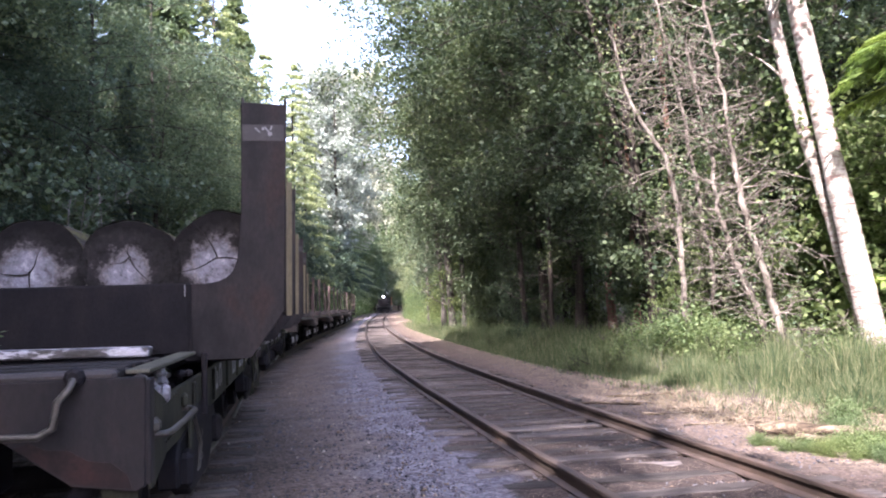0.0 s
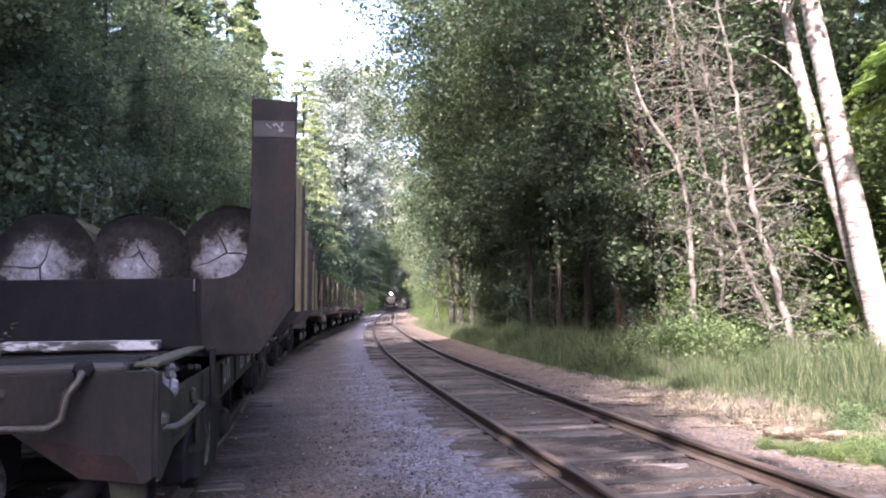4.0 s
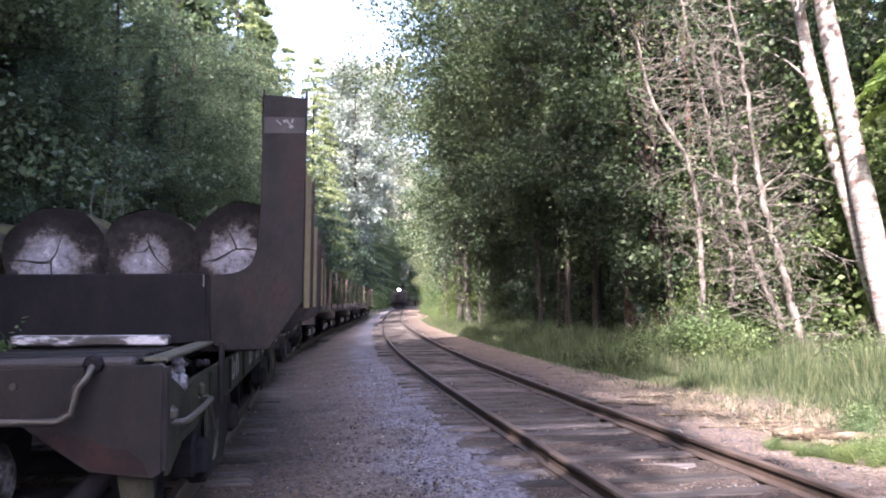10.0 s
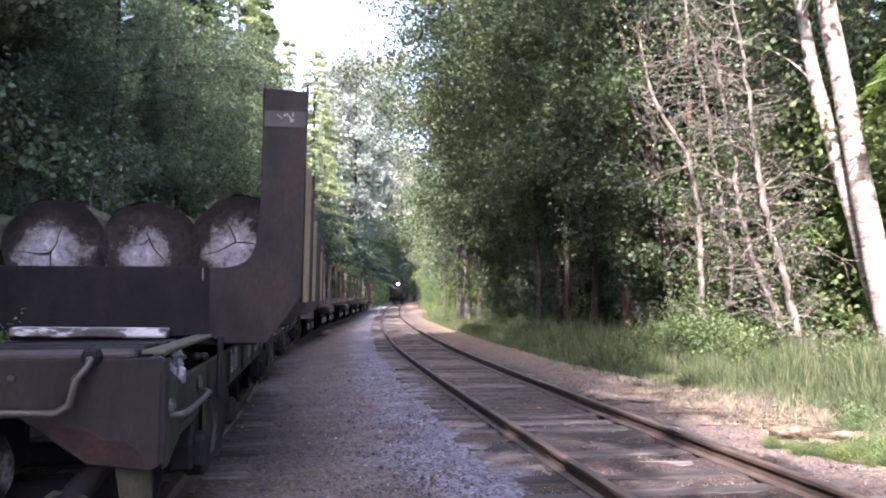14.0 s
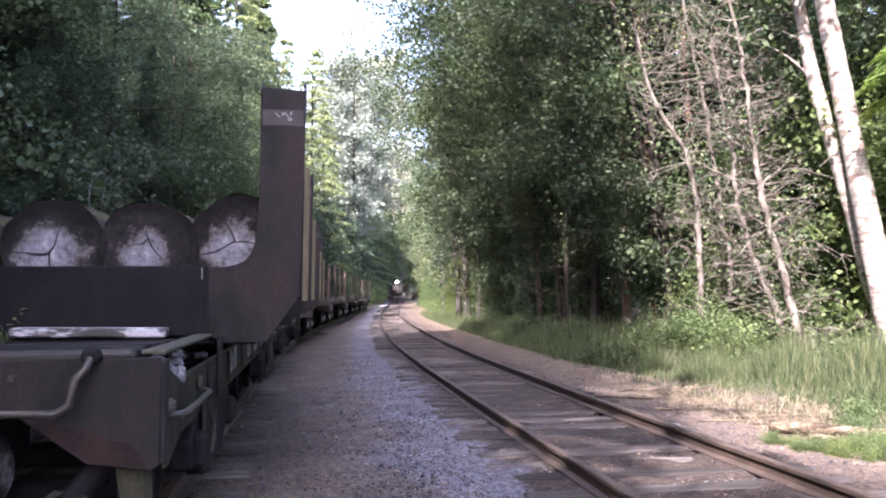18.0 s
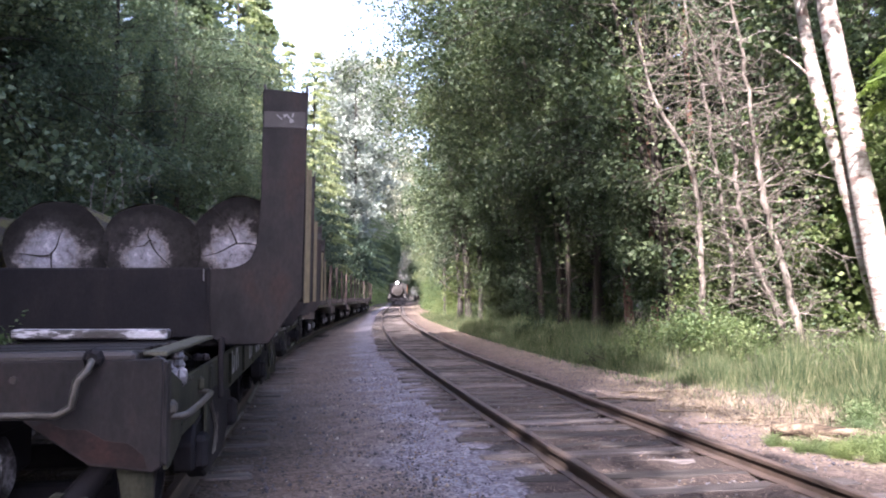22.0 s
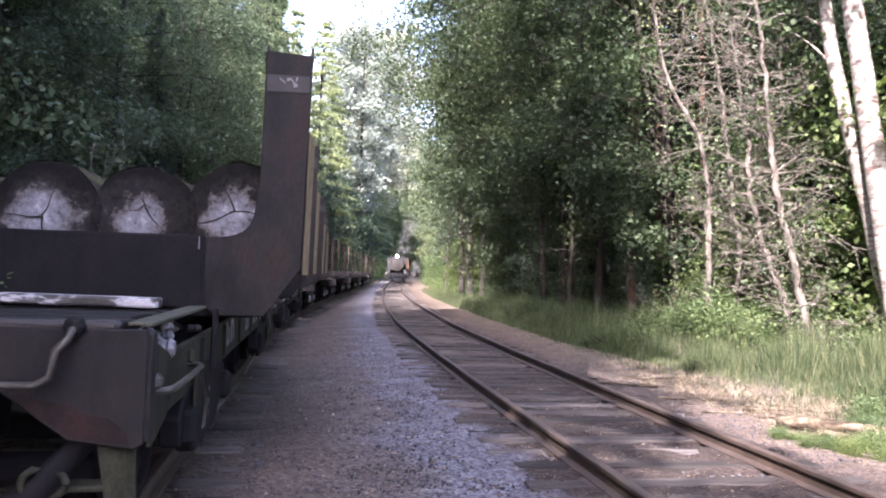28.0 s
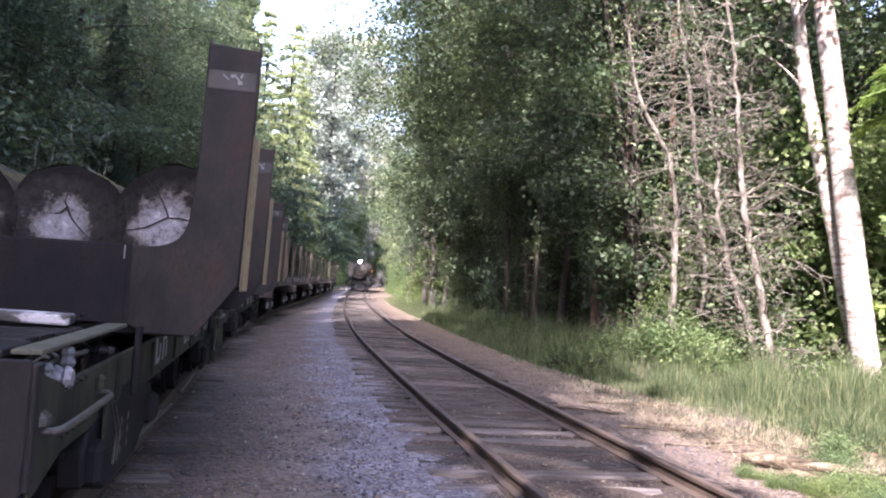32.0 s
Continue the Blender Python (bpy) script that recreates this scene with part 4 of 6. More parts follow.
def saw_log(m, r, length, seed, cracks, hub, label):
    """A felled log: lumpy bark, a sawn end with radial cracks. Its axis is its own y."""
    rng = np.random.RandomState(seed)
    lg = thing("log", m, label, "log", "logs on the wagon")
    n, k = 36, 22
    a = np.linspace(0, 2 * np.pi, n, endpoint=False)
    ph = rng.uniform(0, 6.28, 5)
    lump = 1 + 0.03 * np.sin(2 * a + ph[0]) + 0.025 * np.sin(3 * a + ph[1]) + 0.015 * np.sin(7 * a + ph[2])
    V = []
    for i in range(k):
        y = length * i / (k - 1)
        rr = r * lump * (1 + 0.012 * np.sin(5 * y + 3 * a + ph[3])) + rng.uniform(-0.009, 0.009, n)
        V.append(np.stack([rr * np.cos(a), np.full(n, y), rr * np.sin(a)], -1))
    V = np.vstack(V)
    F = [(i * n + j, (i + 1) * n + j, (i + 1) * n + (j + 1) % n, i * n + (j + 1) % n) for i in range(k - 1) for j in range(n)]
    F.append(tuple((k - 1) * n + j for j in range(n)))
    part("bark", mesh_of("bark", V, F, True), LOG_BARK, lg, "mossy grey-brown bark")
    E = np.vstack([np.stack([q * r * lump * np.cos(a), np.full(n, -0.004) + rng.uniform(-0.004, 0.004, n) * (q < 0.97), q * r * lump * np.sin(a)], -1) for q in (0.985, 0.9, 0.75, 0.55, 0.3)] + [np.array([[0, -0.006, 0]])])
    F = [(i * n + (j + 1) % n, (i + 1) * n + (j + 1) % n, (i + 1) * n + j, i * n + j) for i in range(4) for j in range(n)] + [(4 * n + (j + 1) % n, 5 * n, 4 * n + j) for j in range(n)]
    part("sawn_end", mesh_of("sawn_end", E, F, True), (LOG_END_DARK if seed == 2 else LOG_END), lg, "weathered pale sawn end")
    cx, cz = hub
    for ang, ln in cracks:
        a0 = radians(ang)
        pts = []
        m_ = 7
        for q in range(m_):
            t = q / (m_ - 1)
            wob = 0.035 * r * math.sin(5 * t + ang)
            pts.append((cx + ln * r * t * math.cos(a0) - wob * math.sin(a0), cz + ln * r * t * math.sin(a0) + wob * math.cos(a0)))
        W = [0.016 * r * 2.2 * (1 - 0.85 * q / (m_ - 1)) for q in range(m_)]
        V, Fc = [], []
        for (x, z), w in zip(pts, W):
            for sgn in (-1, 1):
                V += [(x - sgn * w * math.sin(a0) * 0.5, -0.0115, z + sgn * w * math.cos(a0) * 0.5), (x - sgn * w * math.sin(a0) * 0.5, 0.01, z + sgn * w * math.cos(a0) * 0.5)]
        for q in range(m_ - 1):
            b0, b1 = 4 * q, 4 * (q + 1)
            Fc += [(b0, b0 + 2, b1 + 2, b1), (b0 + 1, b0, b1, b1 + 1), (b0 + 2, b0 + 3, b1 + 3, b1 + 2)]
        part("crack", mesh_of("crack", V, Fc), CRACK, lg, "dark drying crack")
    return lg


# ---- locomotive ----
def build_locomotive():
    """A black steam locomotive with its tender, facing the camera; its own y points backwards along the line."""
    lo = thing("steam_locomotive", pose(0, 0, 0), "black steam locomotive under steam with a lit headlight", "locomotive")
    disc_stack("smokebox", [(0.9, 0.6), (0.93, 0.86), (1.0, 0.88), (3.0, 0.88)], SMOKEBOX, lo, "y", 28, (0, 0, 2.45), "graphite grey smokebox")
    disc_stack("smokebox_door", [(0.8, 0.2), (0.84, 0.5), (0.9, 0.62)], SMOKEBOX, lo, "y", 24, (0, 0, 2.45))
    disc_stack("boiler", [(3.0, 0.84), (8.4, 0.92)], BLACK, lo, "y", 28, (0, 0, 2.45))
    for y in (3.4, 4.9, 6.4, 7.9):
        disc_stack("boiler_band", [(0, 0.9 + 0.012 * (y - 3)), (0.07, 0.9 + 0.012 * (y - 3))], BLACK_STEEL, lo, "y", 28, (0, y, 2.45))
    disc_stack("chimney", [(0, 0.26), (0.1, 0.22), (0.62, 0.25), (0.68, 0.31), (0.74, 0.31), (0.75, 0.22)], BLACK, lo, "z", 18, (0, 1.9, 3.25))
    disc_stack("sand_dome", [(0, 0.42), (0.35, 0.4), (0.5, 0.28), (0.55, 0.1)], BLACK, lo, "z", 18, (0, 4.0, 3.25))
    disc_stack("steam_dome", [(0, 0.42), (0.4, 0.4), (0.55, 0.28), (0.62, 0.1)], BLACK, lo, "z", 18, (0, 5.8, 3.25))
    hb = part("headlight", box(0.5, 0.42, 0.5, (0, 1.0, 3.55), 0.06), BLACK, lo)
    disc_stack("lens", [(-0.02, 0.15), (0.02, 0.15)], LAMP, hb, "y", 18, (0, 0.78, 3.55), "glowing white lens")
    part("number_board", box(0.5, 0.03, 0.16, (0, 0.79, 3.02), 0.01), PALE_PAINT, lo)
    part("pilot_beam", box(2.7, 0.28, 0.42, (0, 0.2, 1.05), 0.03), BLACK_STEEL, lo)
    part("pilot_deck", box(2.5, 1.5, 0.06, (0, 0.8, 1.3), 0.01), BLACK_STEEL, lo)
    for k in range(13):
        x = -1.2 + 0.2 * k
        rod("pilot_bar", [(x, 0.1, 0.95), (x * 0.85, -0.5 + 0.25 * abs(x), 0.22)], 0.035, BLACK_STEEL, lo, 6)
    part("pilot_foot", merge(box(1.25, 0.1, 0.1, (0.52, -0.42, 0.24), 0.02, (0, 0, 14)), box(1.25, 0.1, 0.1, (-0.52, -0.42, 0.24), 0.02, (0, 0, -14))), BLACK_STEEL, lo)
    part("coupler_head", box(0.3, 0.6, 0.32, (0, -0.25, 0.92), 0.06), BLACK_STEEL, lo)
    for s in (-1, 1):
        disc_stack("cylinder", [(1.0, 0.3), (1.05, 0.4), (2.1, 0.4), (2.15, 0.3)], BLACK, lo, "y", 20, (s * 1.18, 0, 1.0))
        part("valve_chest", box(0.5, 1.0, 0.45, (s * 1.12, 1.55, 1.55), 0.08), BLACK, lo)
        rod("handrail", [(s * 0.98, 1.2, 2.7), (s * 1.0, 8.2, 2.75)], 0.022, ROD, lo, 6)
        part("running_board", box(0.55, 7.2, 0.05, (s * 1.2, 5.1, 1.85), 0.01), BLACK_STEEL, lo)
        for k, y in enumerate((3.4, 4.9, 6.4)):
            w = disc_stack("driving_wheel", [(-0.07, 0.62), (-0.05, 0.66), (0.05, 0.63), (0.05, 0.5), (0.02, 0.48), (0.02, 0.16), (0.08, 0.13)], BLACK_STEEL, lo, "x", 24, (0, 0, 0))
            w.location = (s * 0.78, y, 0.8)
            w["label"] = "black spoked driving wheel"
            WHEELS.append((w, 0.64))
            for q in range(6):
                a = q * math.pi / 3
                rod("spoke", [(0.03, 0, 0), (0.03, 0.52 * math.cos(a), 0.52 * math.sin(a))], 0.035, BLACK_STEEL, w, 5)
        w = disc_stack("pilot_wheel", [(-0.06, 0.36), (-0.04, 0.4), (0.05, 0.38), (0.05, 0.1)], BLACK_STEEL, lo, "x", 20, (0, 0, 0))
        w.location = (s * 0.76, 1.0, 0.55)
        WHEELS.append((w, 0.38))
        rod("side_rod", [(s * 0.92, 3.4, 0.62), (s * 0.92, 6.4, 0.62)], 0.05, ROD, lo, 6)
        for y in (9.9, 11.4, 13.0, 14.6):
            disc_stack("tender_wheel", [(-0.06, 0.4), (-0.04, 0.44), (0.05, 0.42), (0.05, 0.1)], BLACK_STEEL, lo, "x", 20, (s * 0.76, y, 0.6))
        part("cab_side", box(0.06, 1.7, 1.75, (s * 1.46, 8.9, 2.6), 0.01), ORANGE if s > 0 else BLACK, lo, "orange cab side" if s > 0 else "black cab side")
        part("marker_lamp", box(0.16, 0.16, 0.24, (s * 0.72, 1.0, 3.2), 0.03), BLACK, lo)
    part("frame", box(1.0, 8.0, 0.5, (0, 4.6, 1.05), 0.02), BLACK_STEEL, lo)
    front = merge(box(0.75, 0.06, 1.75, (1.08, 8.05, 2.6), 0.01), box(0.75, 0.06, 1.75, (-1.08, 8.05, 2.6), 0.01), box(1.5, 0.06, 0.4, (0, 8.05, 3.5), 0.01))
    part("cab_front", front, BLACK, lo)
    roof = []
    for k in range(9):
        a = math.radians(-60 + 15 * k)
        roof.append((1.75 * math.sin(a), 2.75 + 1.1 * math.cos(a)))
    roof += [(x * 0.97, z - 0.06) for x, z in reversed(roof)]
    part("cab_roof", plate(roof, 7.9, 10.0, 0.01), BLACK, lo)
    part("tender", box(2.9, 6.6, 1.9, (0, 12.6, 2.05), 0.06), BLACK, lo, "black tender tank")
    part("tender_frame", box(2.6, 6.8, 0.3, (0, 12.6, 0.95), 0.03), BLACK_STEEL, lo)
    bell = disc_stack("bell", [(0, 0.2), (0.1, 0.16), (0.3, 0.12), (0.36, 0.04)], YELLOW, lo, "z", 16, (0, 3.0, 3.35))
    return lo


WHEELS = []


def build_steam():
    """Puffs of steam in rigid lumps that drift with the engine."""
    m, nt, b = mat("steam", 1.0, 0, 0.0)
    b.inputs["Base Color"].default_value = (0.85, 0.86, 0.88, 1)
    tr = nt.nodes.new("ShaderNodeBsdfTransparent")
    v = obj_coords(nt)
    n1 = noise_node(nt, 1.4, 5, 0.6, v)
    r = ramp_node(nt, n1.outputs[0], [(0.46, (1, 1, 1)), (0.8, (0.95, 0.95, 0.95))]).outputs[0]
    mx = nt.nodes.new("ShaderNodeMixShader")
    nt.links.new(r, mx.inputs[0])
    nt.links.new(b.outputs[0], mx.inputs[1])
    nt.links.new(tr.outputs[0], mx.inputs[2])
    nt.links.new(mx.outputs[0], nt.nodes["Material Output"].inputs["Surface"])
    st = thing("steam_cloud", pose(0, 0, 0), "thin white steam drifting beside the locomotive", "steam")
    rng = np.random.RandomState(21)
    for k in range(17):
        bm = bmesh.new()
        bmesh.ops.create_icosphere(bm, subdivisions=3, radius=1.0)
        if k < 5:
            c, s = (0.35 + 0.25 * k, 2.0 + 0.9 * k, 4.25 + 0.1 * k), 0.4 + 0.1 * k
        elif k > 10:
            q = k - 11
            c, s = (0.3 + 0.3 * q, 2.6 + 1.4 * q, 5.0 + 0.7 * q), 0.5 + 0.15 * q
        else:
            q = k - 5
            c, s = (1.7 + 0.18 * q, 1.2 + 1.0 * q, 0.9 + 0.28 * q), 0.45 + 0.08 * q
        o = rng.uniform(0, 50, 3)
        for vv in bm.verts:
            d = noise.noise(vv.co * 1.7 + Vector(o)) + 0.5 * noise.noise(vv.co * 4 + Vector(o))
            vv.co = Vector(c) + vv.co * s * (1 + 0.45 * d)
        for f in bm.faces:
            f.smooth = True
        part("puff", bm, m, st)
    return st


# ---- plants ----
def leaf_quads(c, size, rng, flat=0.35, long=1.5):
    """One small pointed leaf at every point."""
    n = len(c)
    nrm = rng.normal(0, 1, (n, 3))
    nrm[:, 2] = np.abs(nrm[:, 2]) + flat
    nrm /= np.linalg.norm(nrm, axis=1, keepdims=True)
    t = rng.normal(0, 1, (n, 3))
    t -= nrm * np.sum(t * nrm, axis=1, keepdims=True)
    t /= np.linalg.norm(t, axis=1, keepdims=True) + 1e-9
    b = np.cross(nrm, t)
    s = (size * rng.uniform(0.6, 1.35, n))[:, None]
    v = np.stack([c - t * s * long * 0.5, c + b * s * 0.5 + nrm * s * 0.12, c + t * s * long * 0.5, c - b * s * 0.5 + nrm * s * 0.12], 1).reshape(-1, 3)
    f = np.arange(4 * n).reshape(-1, 4)
    return v, f


def curve_pts(p0, direction, length, rng, n=6, lift=0.0, wob=0.12):
    d = np.asarray(direction, float)
    d /= np.linalg.norm(d)
    pts = [np.asarray(p0, float)]
    for k in range(n - 1):
        d = d + rng.normal(0, wob, 3) + np.array([0, 0, lift])
        d /= np.linalg.norm(d)
        pts.append(pts[-1] + d * length / (n - 1))
    return np.array(pts)


def broadleaf(name, seed, H, crown, trunk_r, limbs, per_tip, leaf, low, material, bark, label, droop=-0.06, stems=1, lean=(0, 0), spread=0.42):
    """A broadleaved tree: tapered stems, limbs that divide, and many leaves about the twigs."""
    rng = np.random.RandomState(seed)
    tree = thing(name, pose(0, 0, 0), label, "tree", "broadleaved trees by the line")
    wood, twigs, C = Geo(), Geo(), []
    for s in range(stems):
        base = np.array([rng.uniform(-0.35, 0.35), rng.uniform(-0.35, 0.35), -0.3]) * (stems > 1) + np.array([0, 0, -0.2])
        hh = H * (1 if s == 0 else rng.uniform(0.75, 0.98))
        m = 12
        z = np.linspace(0, 1, m)
        sway = rng.normal(0, 0.1, (m, 2)).cumsum(0) * 0.35
        out = rng.normal(0, 0.55, 2) * (stems > 1) * hh * 0.09
        P = np.stack([base[0] + sway[:, 0] + (out[0] + lean[0] * hh) * z**1.3, base[1] + sway[:, 1] + (out[1] + lean[1] * hh) * z**1.3, base[2] + z * hh], -1)
        R = trunk_r * (0.75 if stems > 1 else 1) * (1.0 - 0.9 * z) * (1 + 0.5 * np.exp(-z * 18))
        wood.tube(P, np.maximum(R, 0.02), 9)
        for k in range(limbs // stems):
            q = low + (0.98 - low) * (k + rng.rand()) / (limbs // stems)
            p0 = np.array([np.interp(q, z, P[:, i]) for i in range(3)])
            az = 2.4 * k + rng.uniform(-0.7, 0.7) + s
            prof = math.sin(math.pi * min(1, (1 - q) / (1 - low) * 0.8 + 0.16)) ** 0.7
            L = crown * prof * rng.uniform(0.65, 1.2)
            up = rng.uniform(0.15, 0.75)
            limb = curve_pts(p0, (math.cos(az), math.sin(az), up), L, rng, 8, droop)
            r0 = max(0.012, 0.3 * np.interp(q, z, R))
            twigs.tube(limb, np.linspace(r0, 0.008, 8), 5, False)
            for j in range(2, 8):
                for e in range(2):
                    tw = curve_pts(limb[j], limb[j] - limb[j - 1] + rng.normal(0, 0.6, 3) * L / 7, L * rng.uniform(0.18, 0.36), rng, 5, droop * 1.6, 0.25)
                    if rng.rand() < 0.5:
                        twigs.tube(tw, np.linspace(0.012, 0.004, 5), 3, False)
                    if rng.rand() < 0.9:
                        k_ = int(per_tip * rng.uniform(0.5, 1.5))
                        i = rng.randint(1, 5, k_)
                        C.append(tw[i] + rng.normal(0, spread * 0.55, (k_, 3)) * np.array([1, 1, 0.6]))
    part("trunk", wood.mesh("trunk", True), bark, tree)
    part("branchwork", twigs.mesh("branchwork"), bark, tree)
    v, f = leaf_quads(np.vstack(C), leaf, rng)
    part("crown", mesh_of("crown", v, f), material, tree, "leafy crown")
    return tree


def cedar_bough(root, tip, seed):
    """A long drooping cedar bough: one axis, hanging twigs, flat leaflets on both sides."""
    rng = np.random.RandomState(seed)
    root, tip = Vector(root), Vector(tip)
    run = tip - root
    side = run.cross(Vector((0, 0, 1))).normalized()
    ahead = run.normalized()
    v, f = [], []

    def leaf(p, along, wide, L, w):
        n = len(v)
        v.extend((p, p + along * L * 0.5 + wide * w, p + along * L, p + along * L * 0.5 - wide * w))
        f.append((n, n + 1, n + 2, n + 3))

    for k in range(46):
        u = 0.25 + 0.75 * k / 45
        p = root + run * u + Vector((0, 0, 0.25 * math.sin(math.pi * u)))
        leaf(p, ahead, Vector((0, 0, 1)), 0.12, 0.012)
        for sgn in (-1, 1):
            L = (0.62 - 0.42 * u) * rng.uniform(0.75, 1.15) + 0.12
            out = (side * sgn * rng.uniform(0.55, 0.9) + ahead * 0.75 + Vector((0, 0, rng.uniform(-0.75, -0.3)))).normalized()
            across_twig = out.cross(Vector((0, 0, 1))).normalized()
            for j in range(15):
                w = j / 14
                q = p + out * L * w + Vector((0, 0, -0.16 * L * w * w))
                for s2 in (-1, 1):
                    d = (out * 0.8 + across_twig * s2 + Vector((0, 0, rng.uniform(-0.35, 0.1)))).normalized()
                    leaf(q, d, d.cross(Vector((0, 0, 1))).normalized(), (0.1 - 0.05 * w) * rng.uniform(0.8, 1.2), 0.016)
    return mesh_of("bough", v, f)


def conifer(name, seed, H, width, material, bark, label, whorls=30, per=7, spray=0.34, low=0.12, dense=1.0, taper=0.8, lift=0.25):
    """A conifer: straight trunk, whorls of drooping boughs with flat sprays."""
    rng = np.random.RandomState(seed)
    tree = thing(name, pose(0, 0, 0), label, "tree", "conifers by the line")
    wood, C, D = Geo(), [], []
    z = np.linspace(0, 1, 10)
    wood.tube(np.stack([0.1 * np.sin(3 * z), 0.1 * np.cos(2 * z), z * H - 0.2], -1), np.maximum(0.013 * H * (1 - z), 0.015), 9)
    boughs = Geo()
    for w in range(whorls):
        q = low + (1 - low) * w / whorls
        for k in range(per):
            az = rng.uniform(0, 6.283)
            L = width * (1 - q) ** taper * rng.uniform(0.5, 1.2) + 0.12
            b = curve_pts((0, 0, q * H + rng.uniform(-0.3, 0.3)), (math.cos(az), math.sin(az), lift), L, rng, 6, -0.13, 0.06)
            boughs.tube(b, np.linspace(0.03, 0.006, 6), 4, False)
            m = int((16 + 20 * L) * dense)
            s = rng.uniform(0.15, 1, m)
            p = np.stack([np.interp(s * 5, np.arange(6), b[:, i]) for i in range(3)], -1)
            side = np.array([-math.sin(az), math.cos(az), 0])
            off = rng.normal(0, 0.16 * L * 0.7, m) * (1.1 - s)
            C.append(p + off[:, None] * side + np.stack([np.zeros(m), np.zeros(m), -0.3 * np.abs(off) + rng.normal(0, 0.05, m)], -1))
    part("trunk", wood.mesh("trunk", True), bark, tree)
    part("branchwork", boughs.mesh("branchwork"), bark, tree)
    v, f = leaf_quads(np.vstack(C), spray, rng, 0.45, 2.2)
    part("crown", mesh_of("crown", v, f), material, tree, "dark needled crown")
    return tree


def shrub(name, seed, H, R, count, leaf, material, label, bare=0):
    """A shrub of thin stems with leaf clumps."""
    rng = np.random.RandomState(seed)
    sh = thing(name, pose(0, 0, 0), label, "shrub", "shrubs on the verge")
    stems, C = Geo(), []
    for k in range(16):
        az = rng.uniform(0, 6.283)
        st = curve_pts((rng.normal(0, 0.2) * R, rng.normal(0, 0.2) * R, -0.1), (0.7 * math.cos(az), 0.7 * math.sin(az), 1.0), H * rng.uniform(0.6, 1.15), rng, 7, -0.04, 0.14)
        stems.tube(st, np.linspace(0.016, 0.004, 7), 4, False)
        for j in range(2, 7):
            tw = curve_pts(st[j], st[j] - st[j - 1] + rng.normal(0, 0.25, 3), H * 0.25, rng, 4, -0.05, 0.3)
            stems.tube(tw, np.linspace(0.007, 0.003, 4), 3, False)
            n = count // 80
            if n:
                C.append(tw[rng.randint(0, 4, n)] + rng.normal(0, 0.13 * R + 0.05, (n, 3)))
    part("stemwork", stems.mesh("stemwork"), BARK if count else TWIG, sh)
    if C:
        v, f = leaf_quads(np.vstack(C), leaf, rng, 0.8, 1.5)
        part("foliage", mesh_of("foliage", v, f), material, sh)
    return sh


def stem_tree(name, pts, r0, r1, bark, label, seed, twigs=26, reach=0.9, group="bare thin trees on the verge", up=0.15, leaves=0, start=0.15):
    """A thin tree along a measured lean, with dead side branches."""
    rng = np.random.RandomState(seed)
    pts = np.array(pts, float)
    t = thing(name, pose(*pts[0]), label, "tree", group)
    q = pts - pts[0]
    s = np.linspace(0, len(q) - 1, 26)
    P = np.stack([np.interp(s, np.arange(len(q)), q[:, i]) for i in range(3)], -1)
    k = np.ones(5) / 5
    for i in range(3):
        P[2:-2, i] = np.convolve(P[:, i], k, "valid")
    P[:, :2] += rng.normal(0, 0.026 if twigs > 30 else 0.006, (26, 2)) + (0.09 * np.sin(np.linspace(0, rng.uniform(7, 11), 26))[:, None] * np.array([[1, 0.6]]) * np.linspace(0, 1, 26)[:, None] if twigs > 30 else 0)
    g = Geo()
    g.tube(P, np.linspace(r0, r1, 26) * rng.uniform(0.94, 1.06, 26), 12)
    part("trunk", g.mesh("trunk", True), bark, t)
    b, C = Geo(), []
    for k in range(twigs):
        i = rng.randint(int(26 * start), 25)
        az = rng.uniform(0, 6.283)
        L = reach * rng.uniform(0.35, 1.2)
        tw = curve_pts(P[i], (math.cos(az), 0.7 * math.sin(az), up + rng.uniform(-0.4, 0.5)), L, rng, 7, 0.02, 0.2)
        b.tube(tw, np.linspace(max(0.009, 0.16 * r0), 0.004, 7), 5, False)
        for e in range(3):
            j = rng.randint(2, 6)
            b.tube(curve_pts(tw[j], tw[j] - tw[j - 1] + rng.normal(0, 0.12, 3), L * 0.4, rng, 5, 0.0, 0.25), np.linspace(0.008, 0.003, 5), 4, False)
        if leaves:
            C.append(tw[rng.randint(3, 7, leaves)] + rng.normal(0, 0.2, (leaves, 3)))
    if twigs:
        part("branchwork", b.mesh("branchwork"), bark if bark in (BIRCH, PALE_STEM) else TWIG, t, "thin dead branches")
    if C:
        v, f = leaf_quads(np.vstack(C), 0.05 if twigs > 30 else 0.1, rng)
        part("crown", mesh_of("crown", v, f), LEAF_LIT if twigs > 30 else LEAF_RIGHT, t)
    return t


def across(off, y, sink=0.0):
    x = float(line_x(y)) + off
    return x, y, float(ground_z(x, y)) - sink


